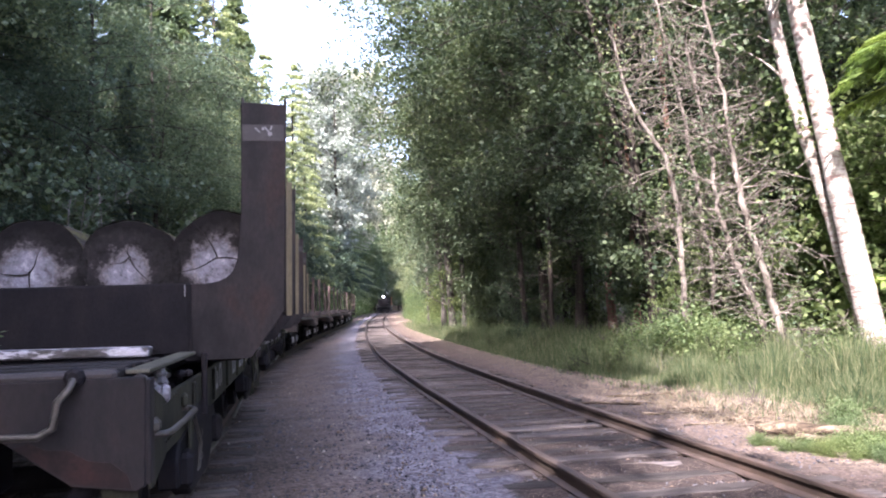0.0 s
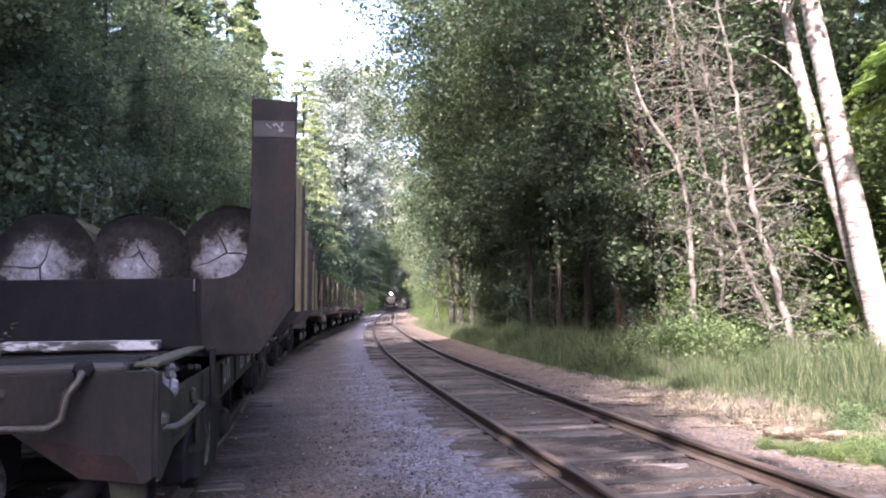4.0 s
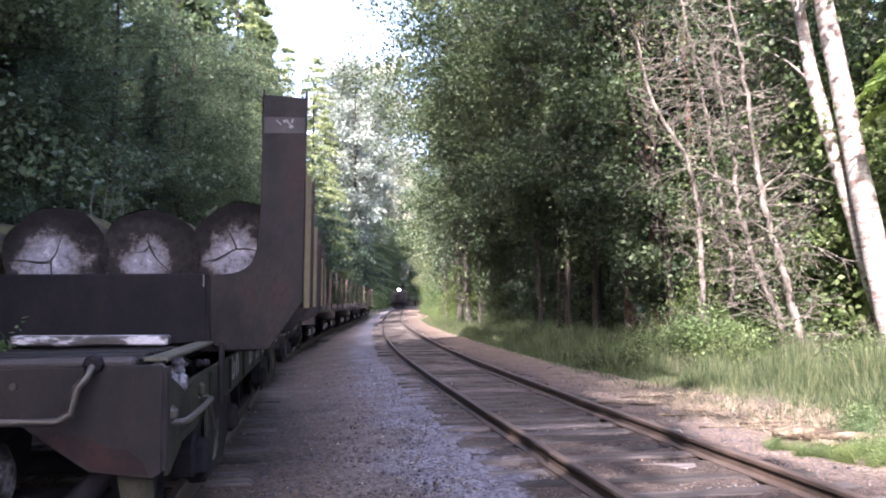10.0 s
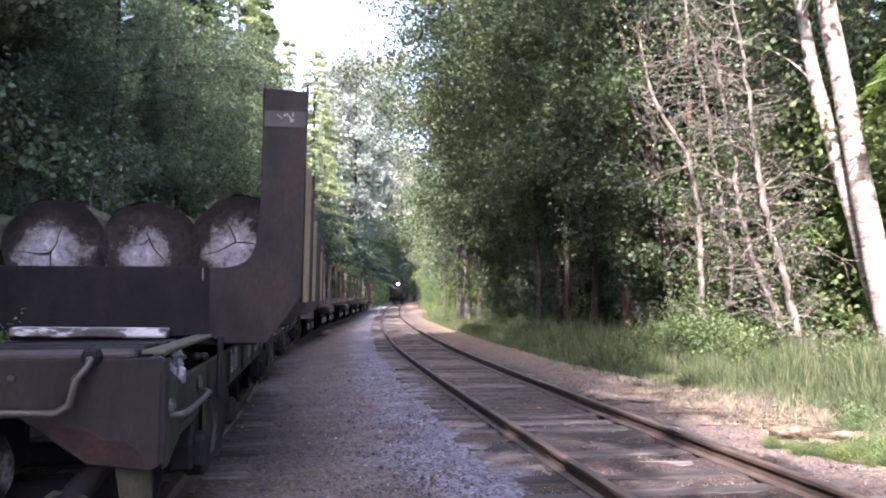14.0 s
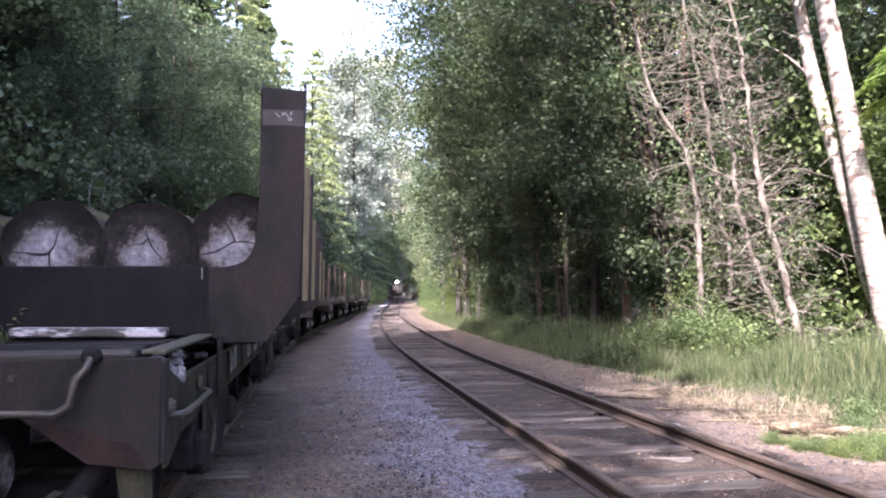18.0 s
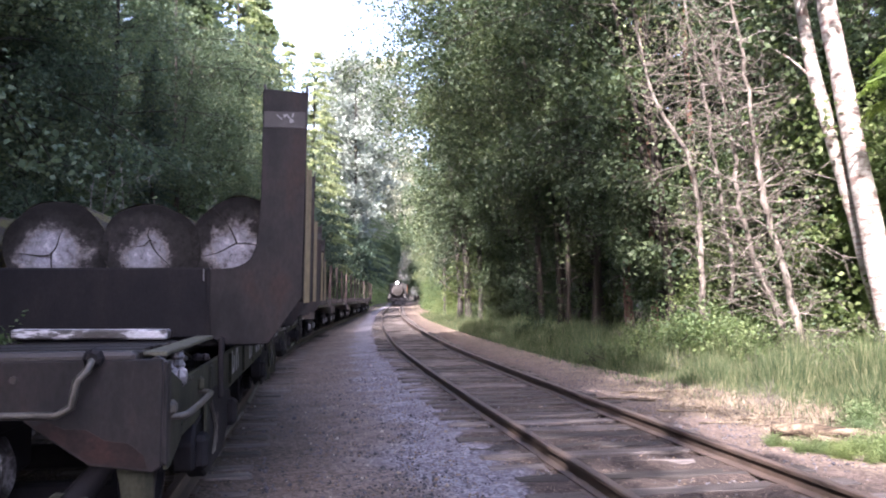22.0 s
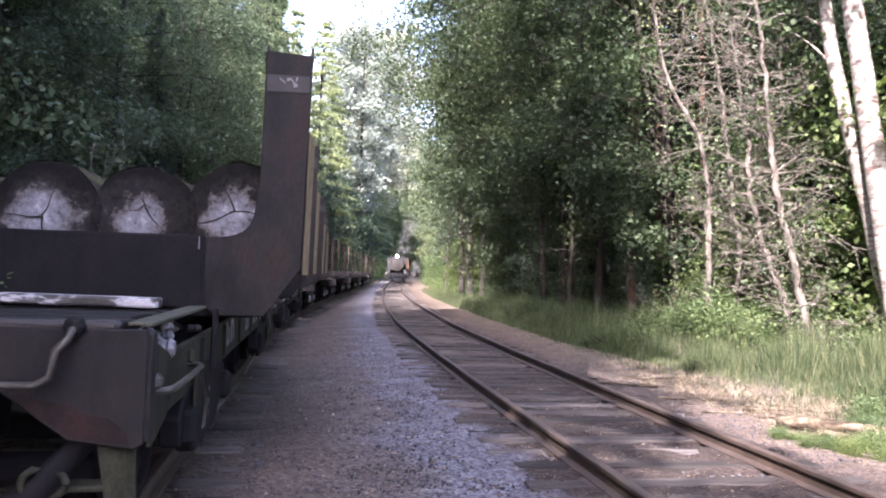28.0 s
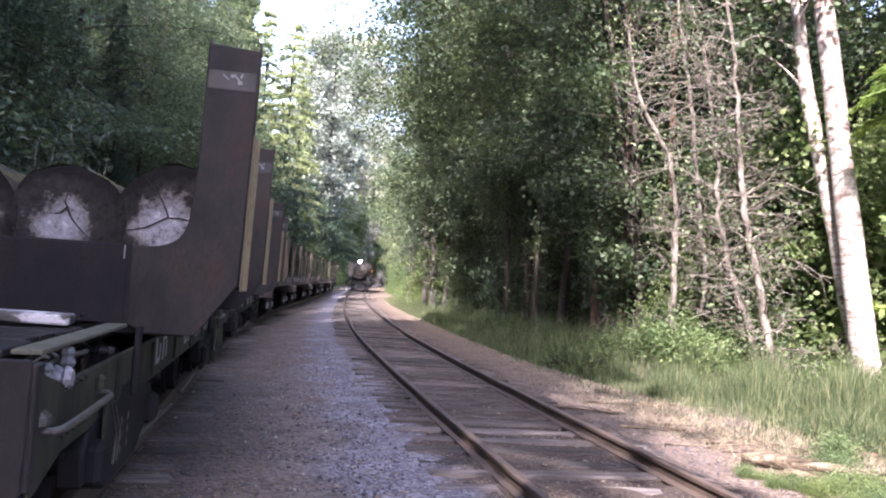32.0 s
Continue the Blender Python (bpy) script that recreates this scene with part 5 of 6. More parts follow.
def build_plants():
    rng = np.random.RandomState(77)
    # the line's right-hand side: alders, leaning over the track
    alders = [broadleaf("alder_tree", 100 + k, 15.5 + k % 3 * 1.5, 4.6, 0.17, 66, 50, 0.082, (0.1, 0.16, 0.3, 0.22)[k], LEAF_RIGHT, BARK,
                        ("slender dark-green alder with several stems by the track", "tall leafy alder leaning over the rails", "alder with a dark bare lower trunk", "dense green alder beside the grass verge")[k],
                        stems=(3, 1, 2, 3)[k], lean=((-0.12, 0), (-0.16, 0), (-0.05, 0), (-0.1, 0.02))[k]) for k in range(4)]
    spots = [(6.3, 21.5), (7.6, 25), (5.9, 30), (8.0, 34), (5.6, 39), (7.6, 44), (6.6, 50), (7.4, 57), (7.5, 68), (7.2, 83), (7.4, 101), (7.6, 124), (8.5, 175), (9, 216),
             # negative y: unseen alders added behind the viewpoint to cut skylight on the wagon
             (10.5, 18.5), (11.5, 23), (11.0, 29), (12.5, 36), (11.5, 46), (11.5, 60), (12, 80), (11.3, 13.5), (10.6, 8.2), (8.6, -3), (9.6, -9), (8.4, -15), (9.8, -22), (13, -5), (12.5, -14), (-8.6, -17), (-9.4, -23), (-8.4, -29), (1.5, -40), (-3.5, -38), (5.5, -43)]
    for i, (o, y) in enumerate(spots):
        x, y, z = across(o, y)
        s = rng.uniform(0.85, 1.12)
        m = Matrix.Translation((x, y, z)) @ Matrix.Rotation(rng.uniform(-0.5, 0.5), 4, "Z") @ Matrix.Diagonal((s, s, s * rng.uniform(0.95, 1.1), 1))
        t = copy_thing(alders[i % 4], m)
        t.scale = (s, s, s * 1.03)
    # edge alders carry the brightened leaf colour in place of stronger sun
    edge = broadleaf("alder_tree", 108, 14.0, 3.5, 0.15, 70, 44, 0.105, 0.05, LEAF_LIT, BARK, "alder leaning towards the rails with sunlight put into its yellow-green leaf colour", stems=2, lean=(-0.04, 0))
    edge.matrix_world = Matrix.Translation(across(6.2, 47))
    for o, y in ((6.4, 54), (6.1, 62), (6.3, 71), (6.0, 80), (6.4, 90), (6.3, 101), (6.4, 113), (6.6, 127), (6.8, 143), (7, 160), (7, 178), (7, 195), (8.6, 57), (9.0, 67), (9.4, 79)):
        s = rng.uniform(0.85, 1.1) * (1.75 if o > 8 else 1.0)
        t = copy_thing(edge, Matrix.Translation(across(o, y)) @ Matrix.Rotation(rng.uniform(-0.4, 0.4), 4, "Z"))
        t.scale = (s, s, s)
    for k, o, y, s in ((1, 5.8, 36, 1.3), (0, 6.4, 45, 1.4), (3, 6.8, 29, 1.25)):
        t = copy_thing(alders[k], Matrix.Translation(across(o, y)) @ Matrix.Rotation(0.2 * k, 4, "Z"))
        t.scale = (s, s, s)
    for a in alders:
        a.matrix_world = Matrix.Translation(across(13.5 + 2 * alders.index(a), 52 + 9 * alders.index(a)))
    # the left-hand side: maples behind the wagons
    maples = [broadleaf("maple_tree", 200 + k, 12.5 + k, 4.2, 0.15, 56, 66, 0.064, (0.12, 0.2, 0.3)[k], LEAF_LEFT, BARK,
                        ("bushy dark-green maple, behind the wagons and out of view to block sun", "broad maple with hanging leafy boughs", "tall maple with a bare lower trunk")[k], stems=(2, 1, 2)[k], droop=-0.08) for k in range(3)]
    # spots at low y are unseen maples, added to keep sun off wagon and track
    spots = [(-8.8, 5), (-11.5, 21), (-10.0, 14.5), (-10.2, 17.5), (-8.6, 22), (-8.0, 27.5), (-8.4, 32.5), (-8.6, 38), (-8.2, 43), (-11, 31), (-12, 36),
             (-13, 16), (-13.5, 26), (-13, 40), (-8.6, 1.5), (-10.5, -1.5), (-8.8, -3), (-10, -8), (-10.5, -16), (-12.6, 16.8), (-13.2, 19.2), (-9.6, 8.3), (-10.9, 10.9), (-11.4, 2.6), (-11.6, 6.0)]
    for i, (o, y) in enumerate(spots):
        x, y, z = across(o, y)
        s = rng.uniform(0.9, 1.1) * (0.72 if -4 < y < 2 else 0.8 if y < 11 and o > -12 else 1.0) * (0.8 if 62 < y < 92 else 0.88 if y > 33 else 1.0)
        t = copy_thing(maples[i % 3], Matrix.Translation((x, y, z)) @ Matrix.Rotation(rng.uniform(0, 6.28), 4, "Z"))
        t.scale = (s, s, s)
    # far maples take the darkened leaf colour that stands in for shade
    far = [broadleaf("maple_tree", 210 + k, 13.5 + k, 4.2, 0.15, 52, 30, 0.15, 0.06, LEAF_SHADE, BARK, "maple beyond the wagons with shade put into its dark leaf colour", stems=2, droop=-0.08) for k in range(2)]
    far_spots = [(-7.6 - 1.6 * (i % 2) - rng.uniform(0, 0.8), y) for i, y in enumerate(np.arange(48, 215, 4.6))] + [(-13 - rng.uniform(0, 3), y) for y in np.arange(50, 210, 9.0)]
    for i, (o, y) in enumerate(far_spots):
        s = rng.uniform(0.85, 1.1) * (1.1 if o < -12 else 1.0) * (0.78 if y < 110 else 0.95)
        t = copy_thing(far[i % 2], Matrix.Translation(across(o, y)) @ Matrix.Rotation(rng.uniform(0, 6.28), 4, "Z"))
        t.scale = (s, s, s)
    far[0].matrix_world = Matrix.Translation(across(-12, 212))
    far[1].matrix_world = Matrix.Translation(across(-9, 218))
    for a in maples:
        a.matrix_world = Matrix.Translation(across(-15 - 2 * maples.index(a), 55 + 12 * maples.index(a)))
    # conifers that stand over the rest
    firs = [conifer("fir_tree", 300, 27, 4.4, LEAF_FIR, BARK, "tall dark fir rising above the other trees", 40, 7, 0.36),
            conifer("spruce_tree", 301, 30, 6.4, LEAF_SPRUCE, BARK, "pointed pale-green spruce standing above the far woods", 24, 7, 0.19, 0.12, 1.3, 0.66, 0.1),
            conifer("fir_tree", 302, 25, 4.4, LEAF_DIM, BARK, "tall fir with fine hanging boughs, behind the wagons and out of view to cast shade", 40, 8, 0.1, 0.08, 2.2, 0.7, 0.15)]
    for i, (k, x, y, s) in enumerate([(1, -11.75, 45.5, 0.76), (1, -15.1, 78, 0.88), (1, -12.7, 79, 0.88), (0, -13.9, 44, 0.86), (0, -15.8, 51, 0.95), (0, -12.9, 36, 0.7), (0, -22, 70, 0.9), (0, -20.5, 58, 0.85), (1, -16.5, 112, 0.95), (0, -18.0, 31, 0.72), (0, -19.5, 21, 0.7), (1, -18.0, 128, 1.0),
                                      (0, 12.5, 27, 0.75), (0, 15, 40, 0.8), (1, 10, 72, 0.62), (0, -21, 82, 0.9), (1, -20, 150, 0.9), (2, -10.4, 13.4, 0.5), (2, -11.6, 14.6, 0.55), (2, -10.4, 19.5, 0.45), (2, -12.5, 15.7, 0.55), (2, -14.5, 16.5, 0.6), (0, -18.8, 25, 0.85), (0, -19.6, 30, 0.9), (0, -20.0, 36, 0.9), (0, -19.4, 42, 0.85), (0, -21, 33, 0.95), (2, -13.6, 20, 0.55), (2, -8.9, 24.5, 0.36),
                                      # this row: firs added out of view to cast shade on line and verge
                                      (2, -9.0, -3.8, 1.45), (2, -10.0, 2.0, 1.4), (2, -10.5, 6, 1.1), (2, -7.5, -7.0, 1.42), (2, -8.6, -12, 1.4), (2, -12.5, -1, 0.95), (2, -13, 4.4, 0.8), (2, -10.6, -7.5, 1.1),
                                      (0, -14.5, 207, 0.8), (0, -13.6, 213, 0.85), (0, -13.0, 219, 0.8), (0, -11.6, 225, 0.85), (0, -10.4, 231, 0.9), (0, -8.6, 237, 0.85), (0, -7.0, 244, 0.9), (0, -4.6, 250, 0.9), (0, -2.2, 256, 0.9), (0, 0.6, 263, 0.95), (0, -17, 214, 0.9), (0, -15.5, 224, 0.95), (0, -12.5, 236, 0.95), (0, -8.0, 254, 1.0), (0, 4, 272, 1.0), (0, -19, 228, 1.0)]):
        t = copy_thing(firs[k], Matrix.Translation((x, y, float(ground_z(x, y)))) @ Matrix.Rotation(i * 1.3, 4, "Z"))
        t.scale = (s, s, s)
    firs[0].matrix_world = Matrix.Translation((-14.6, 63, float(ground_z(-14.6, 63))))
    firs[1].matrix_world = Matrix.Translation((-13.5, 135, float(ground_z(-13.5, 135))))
    firs[2].matrix_world = Matrix.Translation((-13.0, -9.5, float(ground_z(-13.0, -9.5))))
    # the pale sunlit tree over the far bend, its haze put into the leaf colour
    pale = broadleaf("cottonwood_tree", 400, 37, 7.5, 0.5, 100, 24, 0.34, 0.3, LEAF_HAZE, BARK, "tall cottonwood over the bend with haze put into its pale leaf colour", droop=-0.03, spread=1.0)
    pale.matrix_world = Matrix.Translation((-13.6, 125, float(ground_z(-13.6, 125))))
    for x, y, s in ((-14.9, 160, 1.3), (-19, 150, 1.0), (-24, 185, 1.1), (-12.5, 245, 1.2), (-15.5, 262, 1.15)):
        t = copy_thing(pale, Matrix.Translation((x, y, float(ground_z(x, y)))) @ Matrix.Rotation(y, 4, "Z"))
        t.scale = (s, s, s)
    # birches on the verge
    k = 14.0
    def way(rows, depth, dy=0.0):
        sp, cp = math.sin(0.0635), math.cos(0.0635)
        out = []
        for px, py in rows:
            u = (441 - py) / 1430
            s = (depth + dy) / (cp - sp * u)
            out.append(((px - 784) / 1430 * s, depth + dy, 1.47 + (sp + cp * u) * s))
        return out
    birch = way([(1590, 655), (1578, 600), (1537, 400), (1500, 200), (1460, 0), (1425, -200), (1395, -400), (1370, -600)], k)
    stem_tree("birch_tree", birch, 0.24, 0.09, BIRCH, "leaning white-barked birch with dark patches", 1, 18, 1.6, "birches on the verge", 0.3, 60, 0.6)
    birch2 = way([(1585, 650), (1560, 560), (1530, 440), (1497, 330), (1482, 280), (1455, 195), (1432, 100), (1415, 0), (1385, -180), (1350, -380)], k, 0.45)
    stem_tree("birch_tree", birch2, 0.2, 0.07, BIRCH, "slimmer leaning birch behind another birch", 2, 14, 1.4, "birches on the verge", 0.3, 60, 0.6)
    # thin bare trees
    for rows, depth, r, seed, n, reach in (([(1424, 655), (1410, 580), (1385, 480), (1360, 400), (1345, 300), (1325, 200), (1310, 100), (1296, -20)], 15.0, 0.085, 3, 80, 1.3),
                                           ([(1390, 650), (1385, 600), (1360, 520), (1330, 450), (1310, 400), (1297, 300), (1278, 170), (1262, 60)], 15.4, 0.08, 4, 85, 1.4),
                                           ([(1246, 600), (1240, 530), (1240, 400), (1228, 290), (1200, 250), (1165, 190), (1138, 110), (1120, 40)], 17.0, 0.07, 5, 46, 1.3),
                                           ([(1300, 600), (1290, 480), (1272, 330), (1255, 205), (1240, 150), (1218, 60), (1205, -40)], 17.5, 0.05, 6, 50, 1.2),
                                           ([(1420, 600), (1398, 460), (1372, 330), (1356, 200), (1350, 80), (1342, -60)], 18.0, 0.048, 8, 40, 1.0)):
        stem_tree("bare_tree", way(rows, depth), r, 0.025, TWIG, "thin leaning dead tree with bare twiggy branches", seed, int(1.5 * n), reach, leaves=9, start=0.1)
    # trunks inside the wood
    for px, depth, r, mt in ((1240, 21.5, 0.11, RED_BARK), (1112, 26, 0.16, RED_BARK), (1158, 24, 0.12, RED_BARK), (1430, 20, 0.15, BARK), (812, 45, 0.17, GREY_BARK), (828, 43, 0.22, GREY_BARK), (848, 41, 0.14, GREY_BARK), (786, 60, 0.13, GREY_BARK), (958, 30, 0.12, BARK), (1004, 28.5, 0.09, BARK)):
        x, y = (px - 784) / 1430 * depth, depth
        g0 = float(ground_z(x, y)) - 0.1
        stem_tree("dark_trunk", [(x, y, g0), (x + rng.uniform(-0.12, 0.05), y, g0 + 2), (x + rng.uniform(-0.3, 0.1), y, g0 + 5), (x + rng.uniform(-0.5, 0.3), y, g0 + 9), (x + rng.uniform(-0.8, 0.3), y, g0 + 14)], r, r * 0.5, mt,
                  "upright reddish trunk in the shade of the wood" if mt is RED_BARK else "grey mottled alder trunk at the wood's edge" if mt is GREY_BARK else "upright dark trunk in the shade of the wood", int(px), 24, 2.2, "trunks in the wood", 0.1, 40, 0.2)
    # saplings over the logs
    for i, (px, depth, h) in enumerate(((128, 14, 3.6), (155, 15, 3.8), (232, 14.5, 4.2), (243, 15.5, 3.6), (345, 17, 3.4), (362, 16, 3.0), (372, 17, 3.6), (385, 18, 3.6), (400, 17, 3.2), (420, 18, 3.0), (285, 16, 2.6), (215, 15, 2.8))):
        x, y = (px - 784) / 1430 * depth, depth
        g0 = float(ground_z(x, y)) - 0.1
        le = rng.uniform(-0.35, 0.35)
        stem_tree("sapling", [(x, y, g0), (x + 0.3 * le, y, g0 + 0.4 * h), (x + le, y, g0 + h)], 0.026, 0.009, PALE_STEM, "thin pale sapling stem behind the logs", 60 + i, 7, 0.8, "saplings behind the wagons", 0.8, 14, 0.4)
    # cedar bough reaching in on the sunny side
    cedar = conifer("cedar_tree", 310, 9.5, 2.6, LEAF_CEDAR, RED_BARK, "bright yellow-green cedar in full sun", 26, 7, 0.085, 0.12, 2.6)
    for i, (tip, rise) in enumerate((((-3.0, -0.35, 4.95), 5.35), ((-3.05, 0.1, 4.6), 5.1), ((-2.8, 0.5, 4.3), 4.8), ((-2.7, -0.1, 5.2), 5.6), ((-2.6, -0.5, 4.7), 5.2), ((-2.75, 0.3, 4.9), 5.3))):
        part("bough", cedar_bough((-0.1, 0.0, rise), tip, 610 + i), LEAF_CEDAR, cedar)
    cedar.matrix_world = Matrix.Translation((9.9, 12.6, float(ground_z(9.9, 12.6))))
    # young growth in the sun, its brightness partly put into the leaf colour
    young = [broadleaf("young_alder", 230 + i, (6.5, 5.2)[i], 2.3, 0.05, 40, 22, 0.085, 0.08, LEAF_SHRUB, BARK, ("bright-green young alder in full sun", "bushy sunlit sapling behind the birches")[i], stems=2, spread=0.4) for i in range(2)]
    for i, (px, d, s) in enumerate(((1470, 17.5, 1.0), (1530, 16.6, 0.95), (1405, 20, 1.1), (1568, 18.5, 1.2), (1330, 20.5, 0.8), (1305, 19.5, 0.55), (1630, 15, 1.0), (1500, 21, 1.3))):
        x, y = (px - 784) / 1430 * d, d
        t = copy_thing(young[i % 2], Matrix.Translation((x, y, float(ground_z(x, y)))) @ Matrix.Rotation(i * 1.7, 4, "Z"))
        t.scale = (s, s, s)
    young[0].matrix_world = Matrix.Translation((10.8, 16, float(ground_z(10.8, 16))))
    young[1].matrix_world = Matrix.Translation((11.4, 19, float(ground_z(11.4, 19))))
    # the young alder again in a darker leaf colour, as its shaded version
    dim = broadleaf("young_alder", 232, 5.8, 2.3, 0.05, 40, 22, 0.085, 0.08, LEAF_RIGHT, BARK, "young alder at the wood's edge with shade put into its dark-green leaf colour", stems=2, spread=0.4)
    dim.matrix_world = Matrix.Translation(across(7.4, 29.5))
    # shrubs
    shrubs = [shrub("shrub", 500 + i, (1.1, 1.5, 0.8)[i], (1.0, 1.3, 0.8)[i], 4400, (0.045, 0.05, 0.04)[i], LEAF_SHRUB, ("leafy green shrub on the grass verge", "tall bright-green shrub at the wood's edge", "low leafy plant in the grass")[i]) for i in range(3)]
    places = []
    for y in np.arange(33, 110, 1.9):
        if y > 44:
            places.append((float(np.interp(y, [14, 25, 40, 60, 110], [5.6, 4.9, 4.6, 4.3, 4.4])) + rng.uniform(-0.3, 0.8), y, rng.randint(3), rng.uniform(0.7, 1.25)))
        x, yy, z = across(5.4 + rng.uniform(-0.4, 0.8), y + 0.9)
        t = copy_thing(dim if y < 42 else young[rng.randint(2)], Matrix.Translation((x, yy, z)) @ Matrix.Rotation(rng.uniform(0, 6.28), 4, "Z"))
        s = rng.uniform(0.45, 0.85)
        t.scale = (s, s, s)
    places += [(2.35, 7.55, 2, 0.32), (2.6, 7.35, 2, 0.36), (2.85, 7.5, 2, 0.34), (2.55, 7.9, 2, 0.3), (5.0, 15.0, 1, 0.9), (5.4, 16.0, 1, 1.0), (5.0, 17.0, 1, 0.9), (6.4, 12.0, 0, 0.75), (6.7, 11.0, 0, 0.8), (5.8, 12.6, 0, 0.7), (7.0, 12.4, 0, 0.8), (4.6, 16.2, 1, 0.8), (4.4, 18.0, 1, 0.75), (6.3, 10.2, 0, 0.6), (3.9, 8.3, 2, 0.55), (4.3, 8.0, 2, 0.5), (4.8, 8.8, 2, 0.6)]
    for o, y, k, s in places:
        t = copy_thing(shrubs[k], Matrix.Translation(across(o, y, 0.05)) @ Matrix.Rotation(rng.uniform(0, 6.28), 4, "Z"))
        t.scale = (s, s, s)
    for y in [*np.arange(24, 80, 3.0), *np.arange(82, 190, 6.0)]:
        t = copy_thing(shrubs[rng.randint(3)], Matrix.Translation(across(-7.6 + (1.9 if y > 81 else 0) - rng.uniform(0, 1.0), y, 0.05)) @ Matrix.Rotation(rng.uniform(0, 6.28), 4, "Z"))
        s = rng.uniform(0.8, 1.5) * (2.2 if y > 81 else 1)
        t.scale = (s, s, s)
    for i, q in enumerate(shrubs):
        q.matrix_world = Matrix.Translation(across(7.2, 16 + 2.1 * i, 0.05))
    # low plants round the rotten log
    for x, y, s in ((3.28, 8.15, 0.16), (3.45, 7.8, 0.19), (3.4, 8.05, 0.12), (3.6, 7.75, 0.17), (3.62, 7.5, 0.2), (3.78, 7.65, 0.2), (3.95, 7.85, 0.17), (4.2, 7.7, 0.23), (4.35, 8.5, 0.28), (4.0, 7.2, 0.22), (3.85, 7.3, 0.16), (4.6, 9.0, 0.4)):
        t = copy_thing(shrubs[2], Matrix.Translation((x, y, float(ground_z(x, y)))) @ Matrix.Rotation(x * 9, 4, "Z"))
        t.scale = (s, s, s)
    weed = shrub("weed", 530, 0.6, 0.45, 1680, 0.03, LEAF_WEED, "leafy green weed among the grass")
    weed.matrix_world = Matrix.Translation(across(3.2, 17.5, 0.05))
    for k in range(26):
        y = 15.5 + 33 * rng.rand() ** 1.5
        t = copy_thing(weed, Matrix.Translation(across(float(np.interp(y, [8, 12, 40], [4.3, 3.7, 3.0])) + abs(rng.normal(0, 1.2)), y, 0.05)) @ Matrix.Rotation(rng.uniform(0, 6.28), 4, "Z"))
        s = rng.uniform(0.6, 1.6)
        t.scale = (s, s, s)
    dead = shrub("dead_bush", 520, 1.2, 1.2, 0, 0.1, LEAF_SHRUB, "dry brown leafless bush at the wood's edge")
    dead.matrix_world = Matrix.Translation(across(4.9, 19.5, 0.05))
    for o, y, s in ((5.5, 20.4, 1.1), (6.6, 13.2, 1.0), (6.0, 22, 0.9), (4.3, 16.8, 0.75), (3.9, 15.2, 0.5), (5.4, 12.9, 0.7), (4.5, 13.4, 0.5), (2.6, 12.6, 0.35), (2.8, 11.6, 0.32), (2.9, 10.4, 0.3), (3.2, 11.0, 0.4)):
        t = copy_thing(dead, Matrix.Translation(across(o, y, 0.05)) @ Matrix.Rotation(y, 4, "Z"))
        t.scale = (s, s, s)


def blades(name, n, where, h0, h1, w, material, label, seed, lean=0.5, flat=0.0):
    """Grass or straw, blade by blade."""
    rng = np.random.RandomState(seed)
    x, y, k = where(rng, n)
    z = ground_z(x, y) - 0.04
    h = rng.uniform(h0, h1, n) * k
    az = rng.uniform(0, 6.283, n)
    wx, wy = np.cos(az) * w * 0.5, np.sin(az) * w * 0.5
    la = rng.uniform(0, 6.283, n)
    ll = np.clip(np.abs(rng.normal(0, lean, n)) + flat, 0, 0.985) * h
    bx, by = np.cos(la) * ll, np.sin(la) * ll
    hz = np.sqrt(np.maximum(h**2 - ll**2, (0.15 * h) ** 2))
    v = np.stack([np.stack([x - wx, y - wy, z], -1), np.stack([x + wx, y + wy, z], -1),
                  np.stack([x + 0.3 * bx + 0.7 * wx, y + 0.3 * by + 0.7 * wy, z + 0.55 * hz], -1), np.stack([x + 0.3 * bx - 0.7 * wx, y + 0.3 * by - 0.7 * wy, z + 0.55 * hz], -1),
                  np.stack([x + bx, y + by, z + hz], -1)], 1).reshape(-1, 3)
    q = 5 * np.arange(n)[:, None]
    f = np.concatenate([q + np.array([[0, 1, 2]]), q + np.array([[0, 2, 3]]), q + np.array([[3, 2, 4]])], 0)
    g = part(name, mesh_of(name, v, f), material)
    tagged(g, label, "grass", kind="stuff")


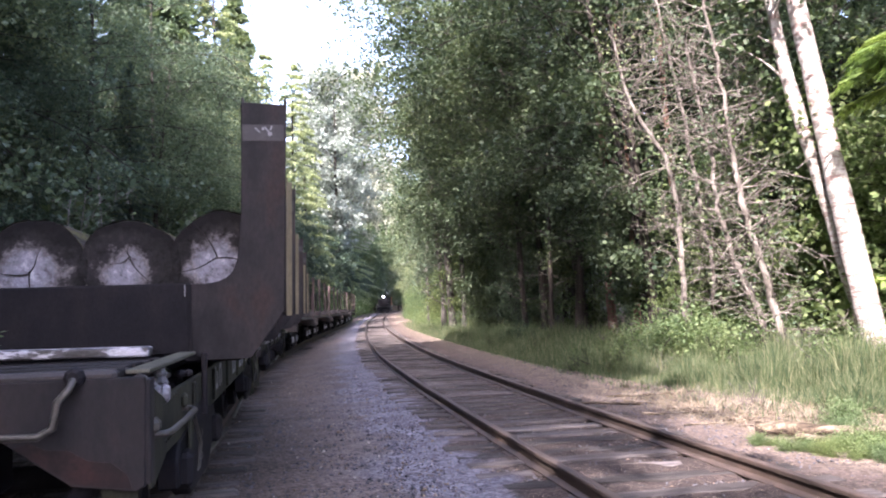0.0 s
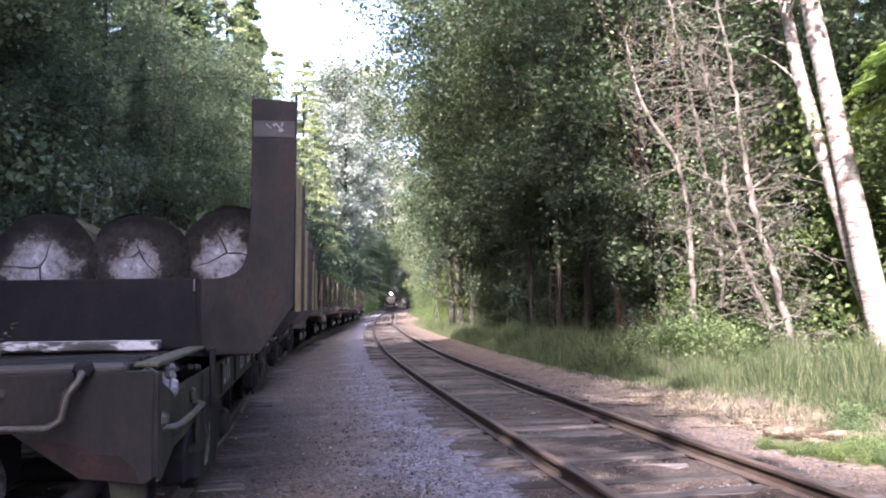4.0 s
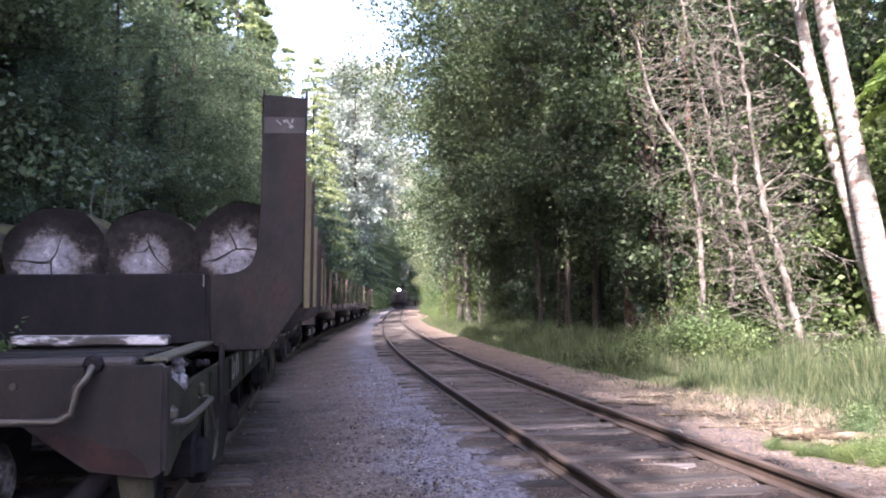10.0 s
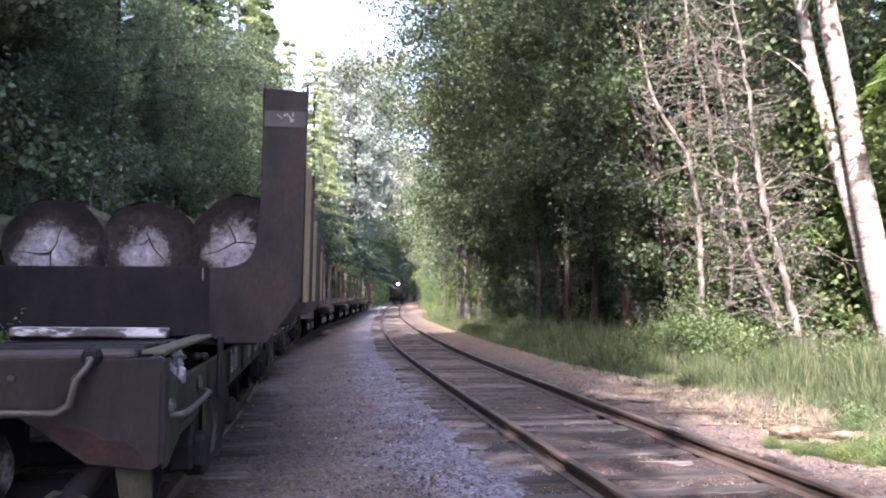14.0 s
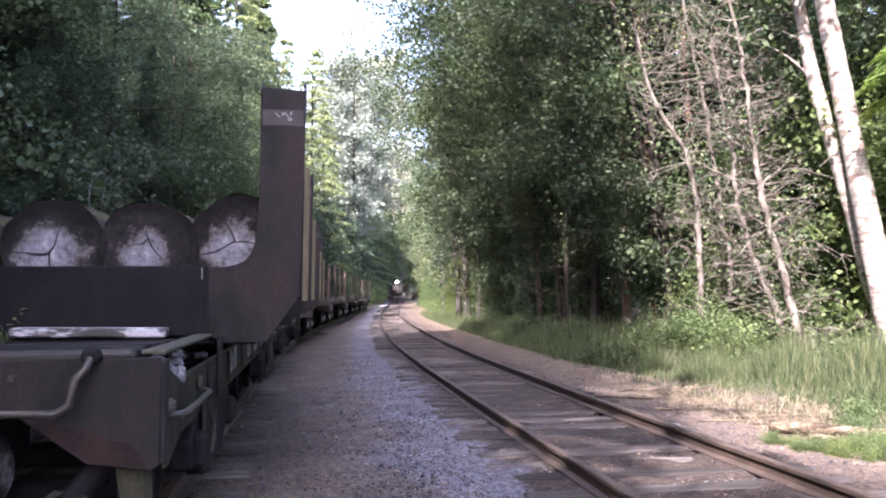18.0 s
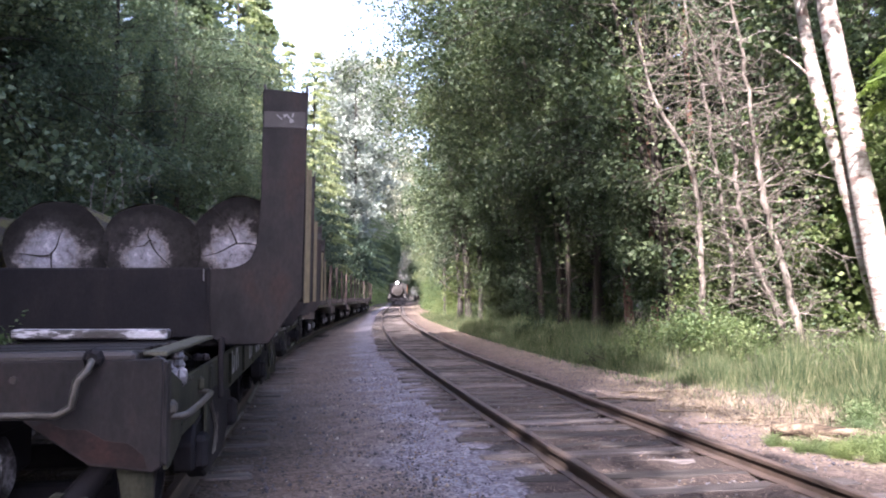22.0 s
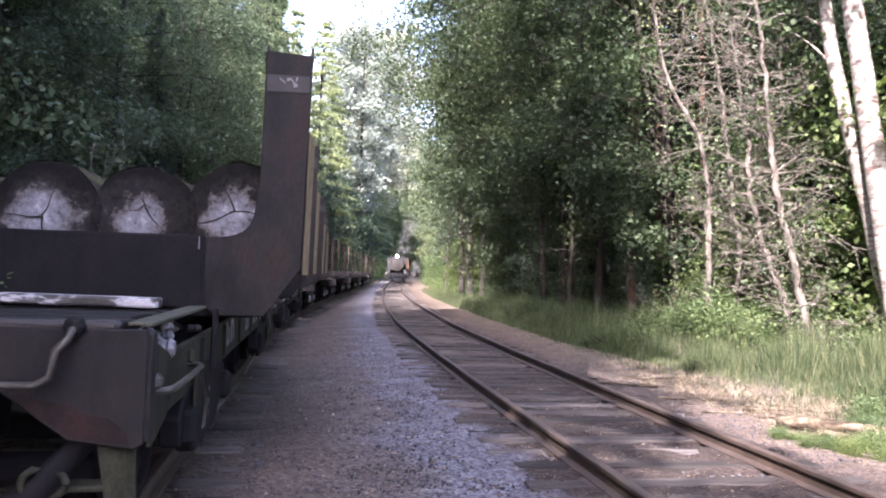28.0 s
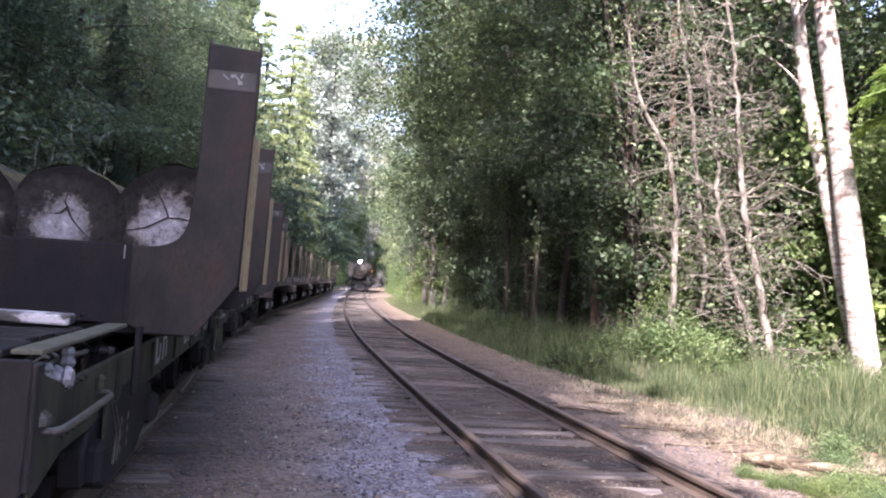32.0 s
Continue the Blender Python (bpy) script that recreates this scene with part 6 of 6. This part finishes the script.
def build_verge():
    def tall(rng, n):
        y = 8.5 + 75 * rng.beta(1, 3.3, n)
        lo = np.interp(y, [8.5, 11, 14, 20, 40, 80], [3.9, 3.5, 3.1, 2.8, 2.6, 2.3])
        o = lo + np.abs(rng.normal(0, 1.7, n))
        k = np.interp(o - lo, [0, 0.4, 1.5], [0.3, 0.75, 1.05]) * (0.75 + 0.3 * np.sin(1.9 * y + 2.3 * o) + 0.25 * np.sin(4.1 * o - 3.3 * y))
        k = np.maximum(k, 0.25)
        return line_x(y) + o, y, k
    blades("tall_grass", 110000, tall, 0.3, 0.8, 0.014, GRASS, "tall green grass along the verge, sunlit in places", 31, 0.42)

    def low(rng, n):
        y = 6.0 + 26 * rng.beta(1, 2.2, n)
        o = rng.uniform(2.6, 5.5, n)
        return line_x(y) + o, y, np.ones(n)
    blades("low_weeds", 9000, low, 0.05, 0.22, 0.016, GRASS, "low green weeds at the foot of the verge", 32, 0.6)

    def straw(rng, n):
        y = 7.6 + 6.5 * rng.beta(2.0, 2.4, n)
        o = 2.0 + np.abs(rng.normal(0.9, 0.55, n)) + 0.12 * np.sin(5.0 * y)
        return line_x(y) + o, y, np.ones(n)
    blades("dry_straw", 9500, straw, 0.06, 0.45, 0.008, STRAW, "dry tan straw and dead stalks beside the rail", 33, 0.3, 0.8)
    # fallen branches and a rotten log
    rng = np.random.RandomState(44)
    for i, (x, y, L, r, az) in enumerate(((3.5, 8.75, 1.25, 0.075, -0.42), (3.72, 8.3, 0.85, 0.05, -0.5), (3.5, 9.7, 1.3, 0.02, -0.15), (2.75, 10.6, 1.6, 0.016, -0.5), (3.0, 11.6, 1.8, 0.018, 2.8), (2.7, 12.6, 1.4, 0.015, -0.3), (4.6, 9.2, 0.6, 0.05, 0.2), (3.3, 8.2, 1.2, 0.014, -0.6), (3.6, 7.6, 0.9, 0.012, 0.5),
                                            *((rng.uniform(2.7, 4.2), rng.uniform(9.0, 14.0), rng.uniform(0.5, 1.7), rng.uniform(0.008, 0.018), rng.uniform(-1.0, 0.5)) for k in range(30)))):
        g = Geo()
        p = curve_pts((0, 0, 0), (math.cos(az), math.sin(az), 0.0), L, rng, 9, 0, 0.16)
        p[:, 2] *= 0.3
        g.tube(p, np.linspace(r, r * 0.6, 9) * rng.uniform(0.85, 1.15, 9), 8)
        ob = part("fallen_branch", g.mesh("fallen_branch", True), ROTTEN)
        ob.location = (x, y, float(ground_z(x, y)) + r * 0.95)
        tagged(ob, "pale rotten fallen log lying in the grass" if r > 0.03 else "dry fallen branch beside the rail", "branch", "fallen branches")


def far_woods(name, side, seed, label):
    """Deep woods behind the first trees, leaf by leaf."""
    rng = np.random.RandomState(seed)
    n = 44000 if side < 0 else 30000
    y = (-14 if side < 0 else 6) + 270 * rng.rand(n) ** 1.25
    o = np.where(rng.rand(n) < 0.6, rng.uniform(13, 19, n), rng.uniform(13, 36, n))
    h = np.interp(np.sin(y * 0.37) + np.sin(y * 0.91 + 1), [-2, 2], [9, 15])
    h = np.where(y < 10, h * 0.5, h) if side < 0 else h
    h = h * np.interp(y, [40, 60], [1.0, 1.65]) if side < 0 else h
    x = line_x(np.clip(y, -60, 420)) + side * o
    z = ground_z(x, np.clip(y, -60, 420)) + h * rng.rand(n) ** 0.8
    v, f = leaf_quads(np.stack([x, y, z], -1), 0.62, rng, 0.3, 1.3)
    g = part(name, mesh_of(name, v, f), LEAF_LEFT if side < 0 else LEAF_RIGHT)
    tagged(g, label, "woods", kind="stuff")


def end_woods():
    """Woods that close the view where the line bends away."""
    rng = np.random.RandomState(58)
    n = 26000
    x = rng.uniform(-75, 45, n)
    y = 262 + rng.uniform(0, 40, n) + 0.1 * np.abs(x)
    h = np.interp(np.sin(x * 0.4) + np.sin(x * 0.17 + 2), [-2, 2], [15, 26])
    z = ground_z(x, y) + h * rng.rand(n) ** 0.8
    v, f = leaf_quads(np.stack([x, y, z], -1), 1.1, rng, 0.3, 1.3)
    tagged(part("end_woods", mesh_of("end_woods", v, f), LEAF_FIR), "dark woods that close the view at the bend", "woods", kind="stuff")


LOCO_ROWS = [(0, 169.0), (4, 160.5), (8, 152.0), (12, 143.8), (16, 135.6), (20, 127.4), (24, 118.0), (28, 105.5), (32, 93.5)]


def motions():
    ts, ys = [t for t, _ in LOCO_ROWS], [y for _, y in LOCO_ROWS]
    for mover in (locomotive, steam):
        rows = []
        for i in range(17):
            y = float(np.interp(2.0 * i, ts, ys))
            rows.append((2.0 * i, pose(float(line_x(y)), y, float(rise(y)), 0, 0, math.degrees(heading(line_x, y + 5)))))
        walk(mover, rows)
    for w, r in WHEELS:
        step = 0.2 if r > 0.5 else 0.1
        at = w.location.copy()
        n = round(32 / step)
        walk(w, [(step * i, pose(at.x, at.y, at.z, math.degrees((169.0 - float(np.interp(step * i, ts, ys))) / r), 0, 0)) for i in range(n + 1)])


# ---- the place ----
build_ground()
log_wagon(3.5, 9.5, [(2.22, 1), (6.4, 1)], on_siding(3.5), "rusty steel log wagon with tall uprights carrying mossy logs")
log_wagon(14.2, 9.3, [(2.6, 1), (6.5, 1)], on_siding(14.2), "empty rusty log wagon with yellow-sided uprights")
for dx, zc, r, seed, cracks, hub, label in ((-0.175, 1.845, 0.375, 1, ((183, 0.75), (60, 0.55), (285, 0.6)), (-0.05, -0.03), "large mossy log with a pale heart and dark cracks"),
                                       (0.5, 1.85, 0.36, 2, ((100, 0.3), (305, 0.85), (200, 0.35)), (-0.01, 0.06), "darker weathered log between two others"),
                                       (1.165, 1.875, 0.385, 3, ((122, 0.95), (200, 0.85), (352, 0.8)), (-0.03, 0.02), "grey log with a three-way split in its end"),
                                       (-0.93, 1.8, 0.36, 4, ((80, 0.6), (200, 0.7)), (0.0, 0.0), "mossy log at the far side of the wagon")):
    base = on_siding(3.5) @ pose(dx, 2.56, zc)
    saw_log(base, r, 5.2, seed, cracks, hub, label)
sprout = shrub("weed", 540, 0.16, 0.12, 160, 0.035, LEAF_SHRUB, "small green weed sprouting from the wagon deck")
sprout.matrix_world = on_siding(3.5) @ pose(-0.2, 1.5, 1.2)
first_stake = stake_wagon(on_siding(25.2), "low skeleton wagon with rows of red-brown wooden stakes")
for y in (37.9, 50.6, 63.3, 76.0):
    copy_thing(first_stake, on_siding(y))
build_plants()
build_verge()
far_woods("left_woods", -1, 51, "deep dark-green woods behind the wagons")
far_woods("right_woods", 1, 52, "deep dark-green woods beyond the verge")
end_woods()
locomotive = build_locomotive()
steam = build_steam()
build_stones()
build_track("main_track", "rusty main track curving away on weathered ties", line_x, -4.0, 300.0, 112.0, 1, 0.0)
build_track("siding_track", "siding track under the log wagons, ties half buried in dirt", siding_x, -1.0, 92.0, 60.0, 2, 0.02)
motions()
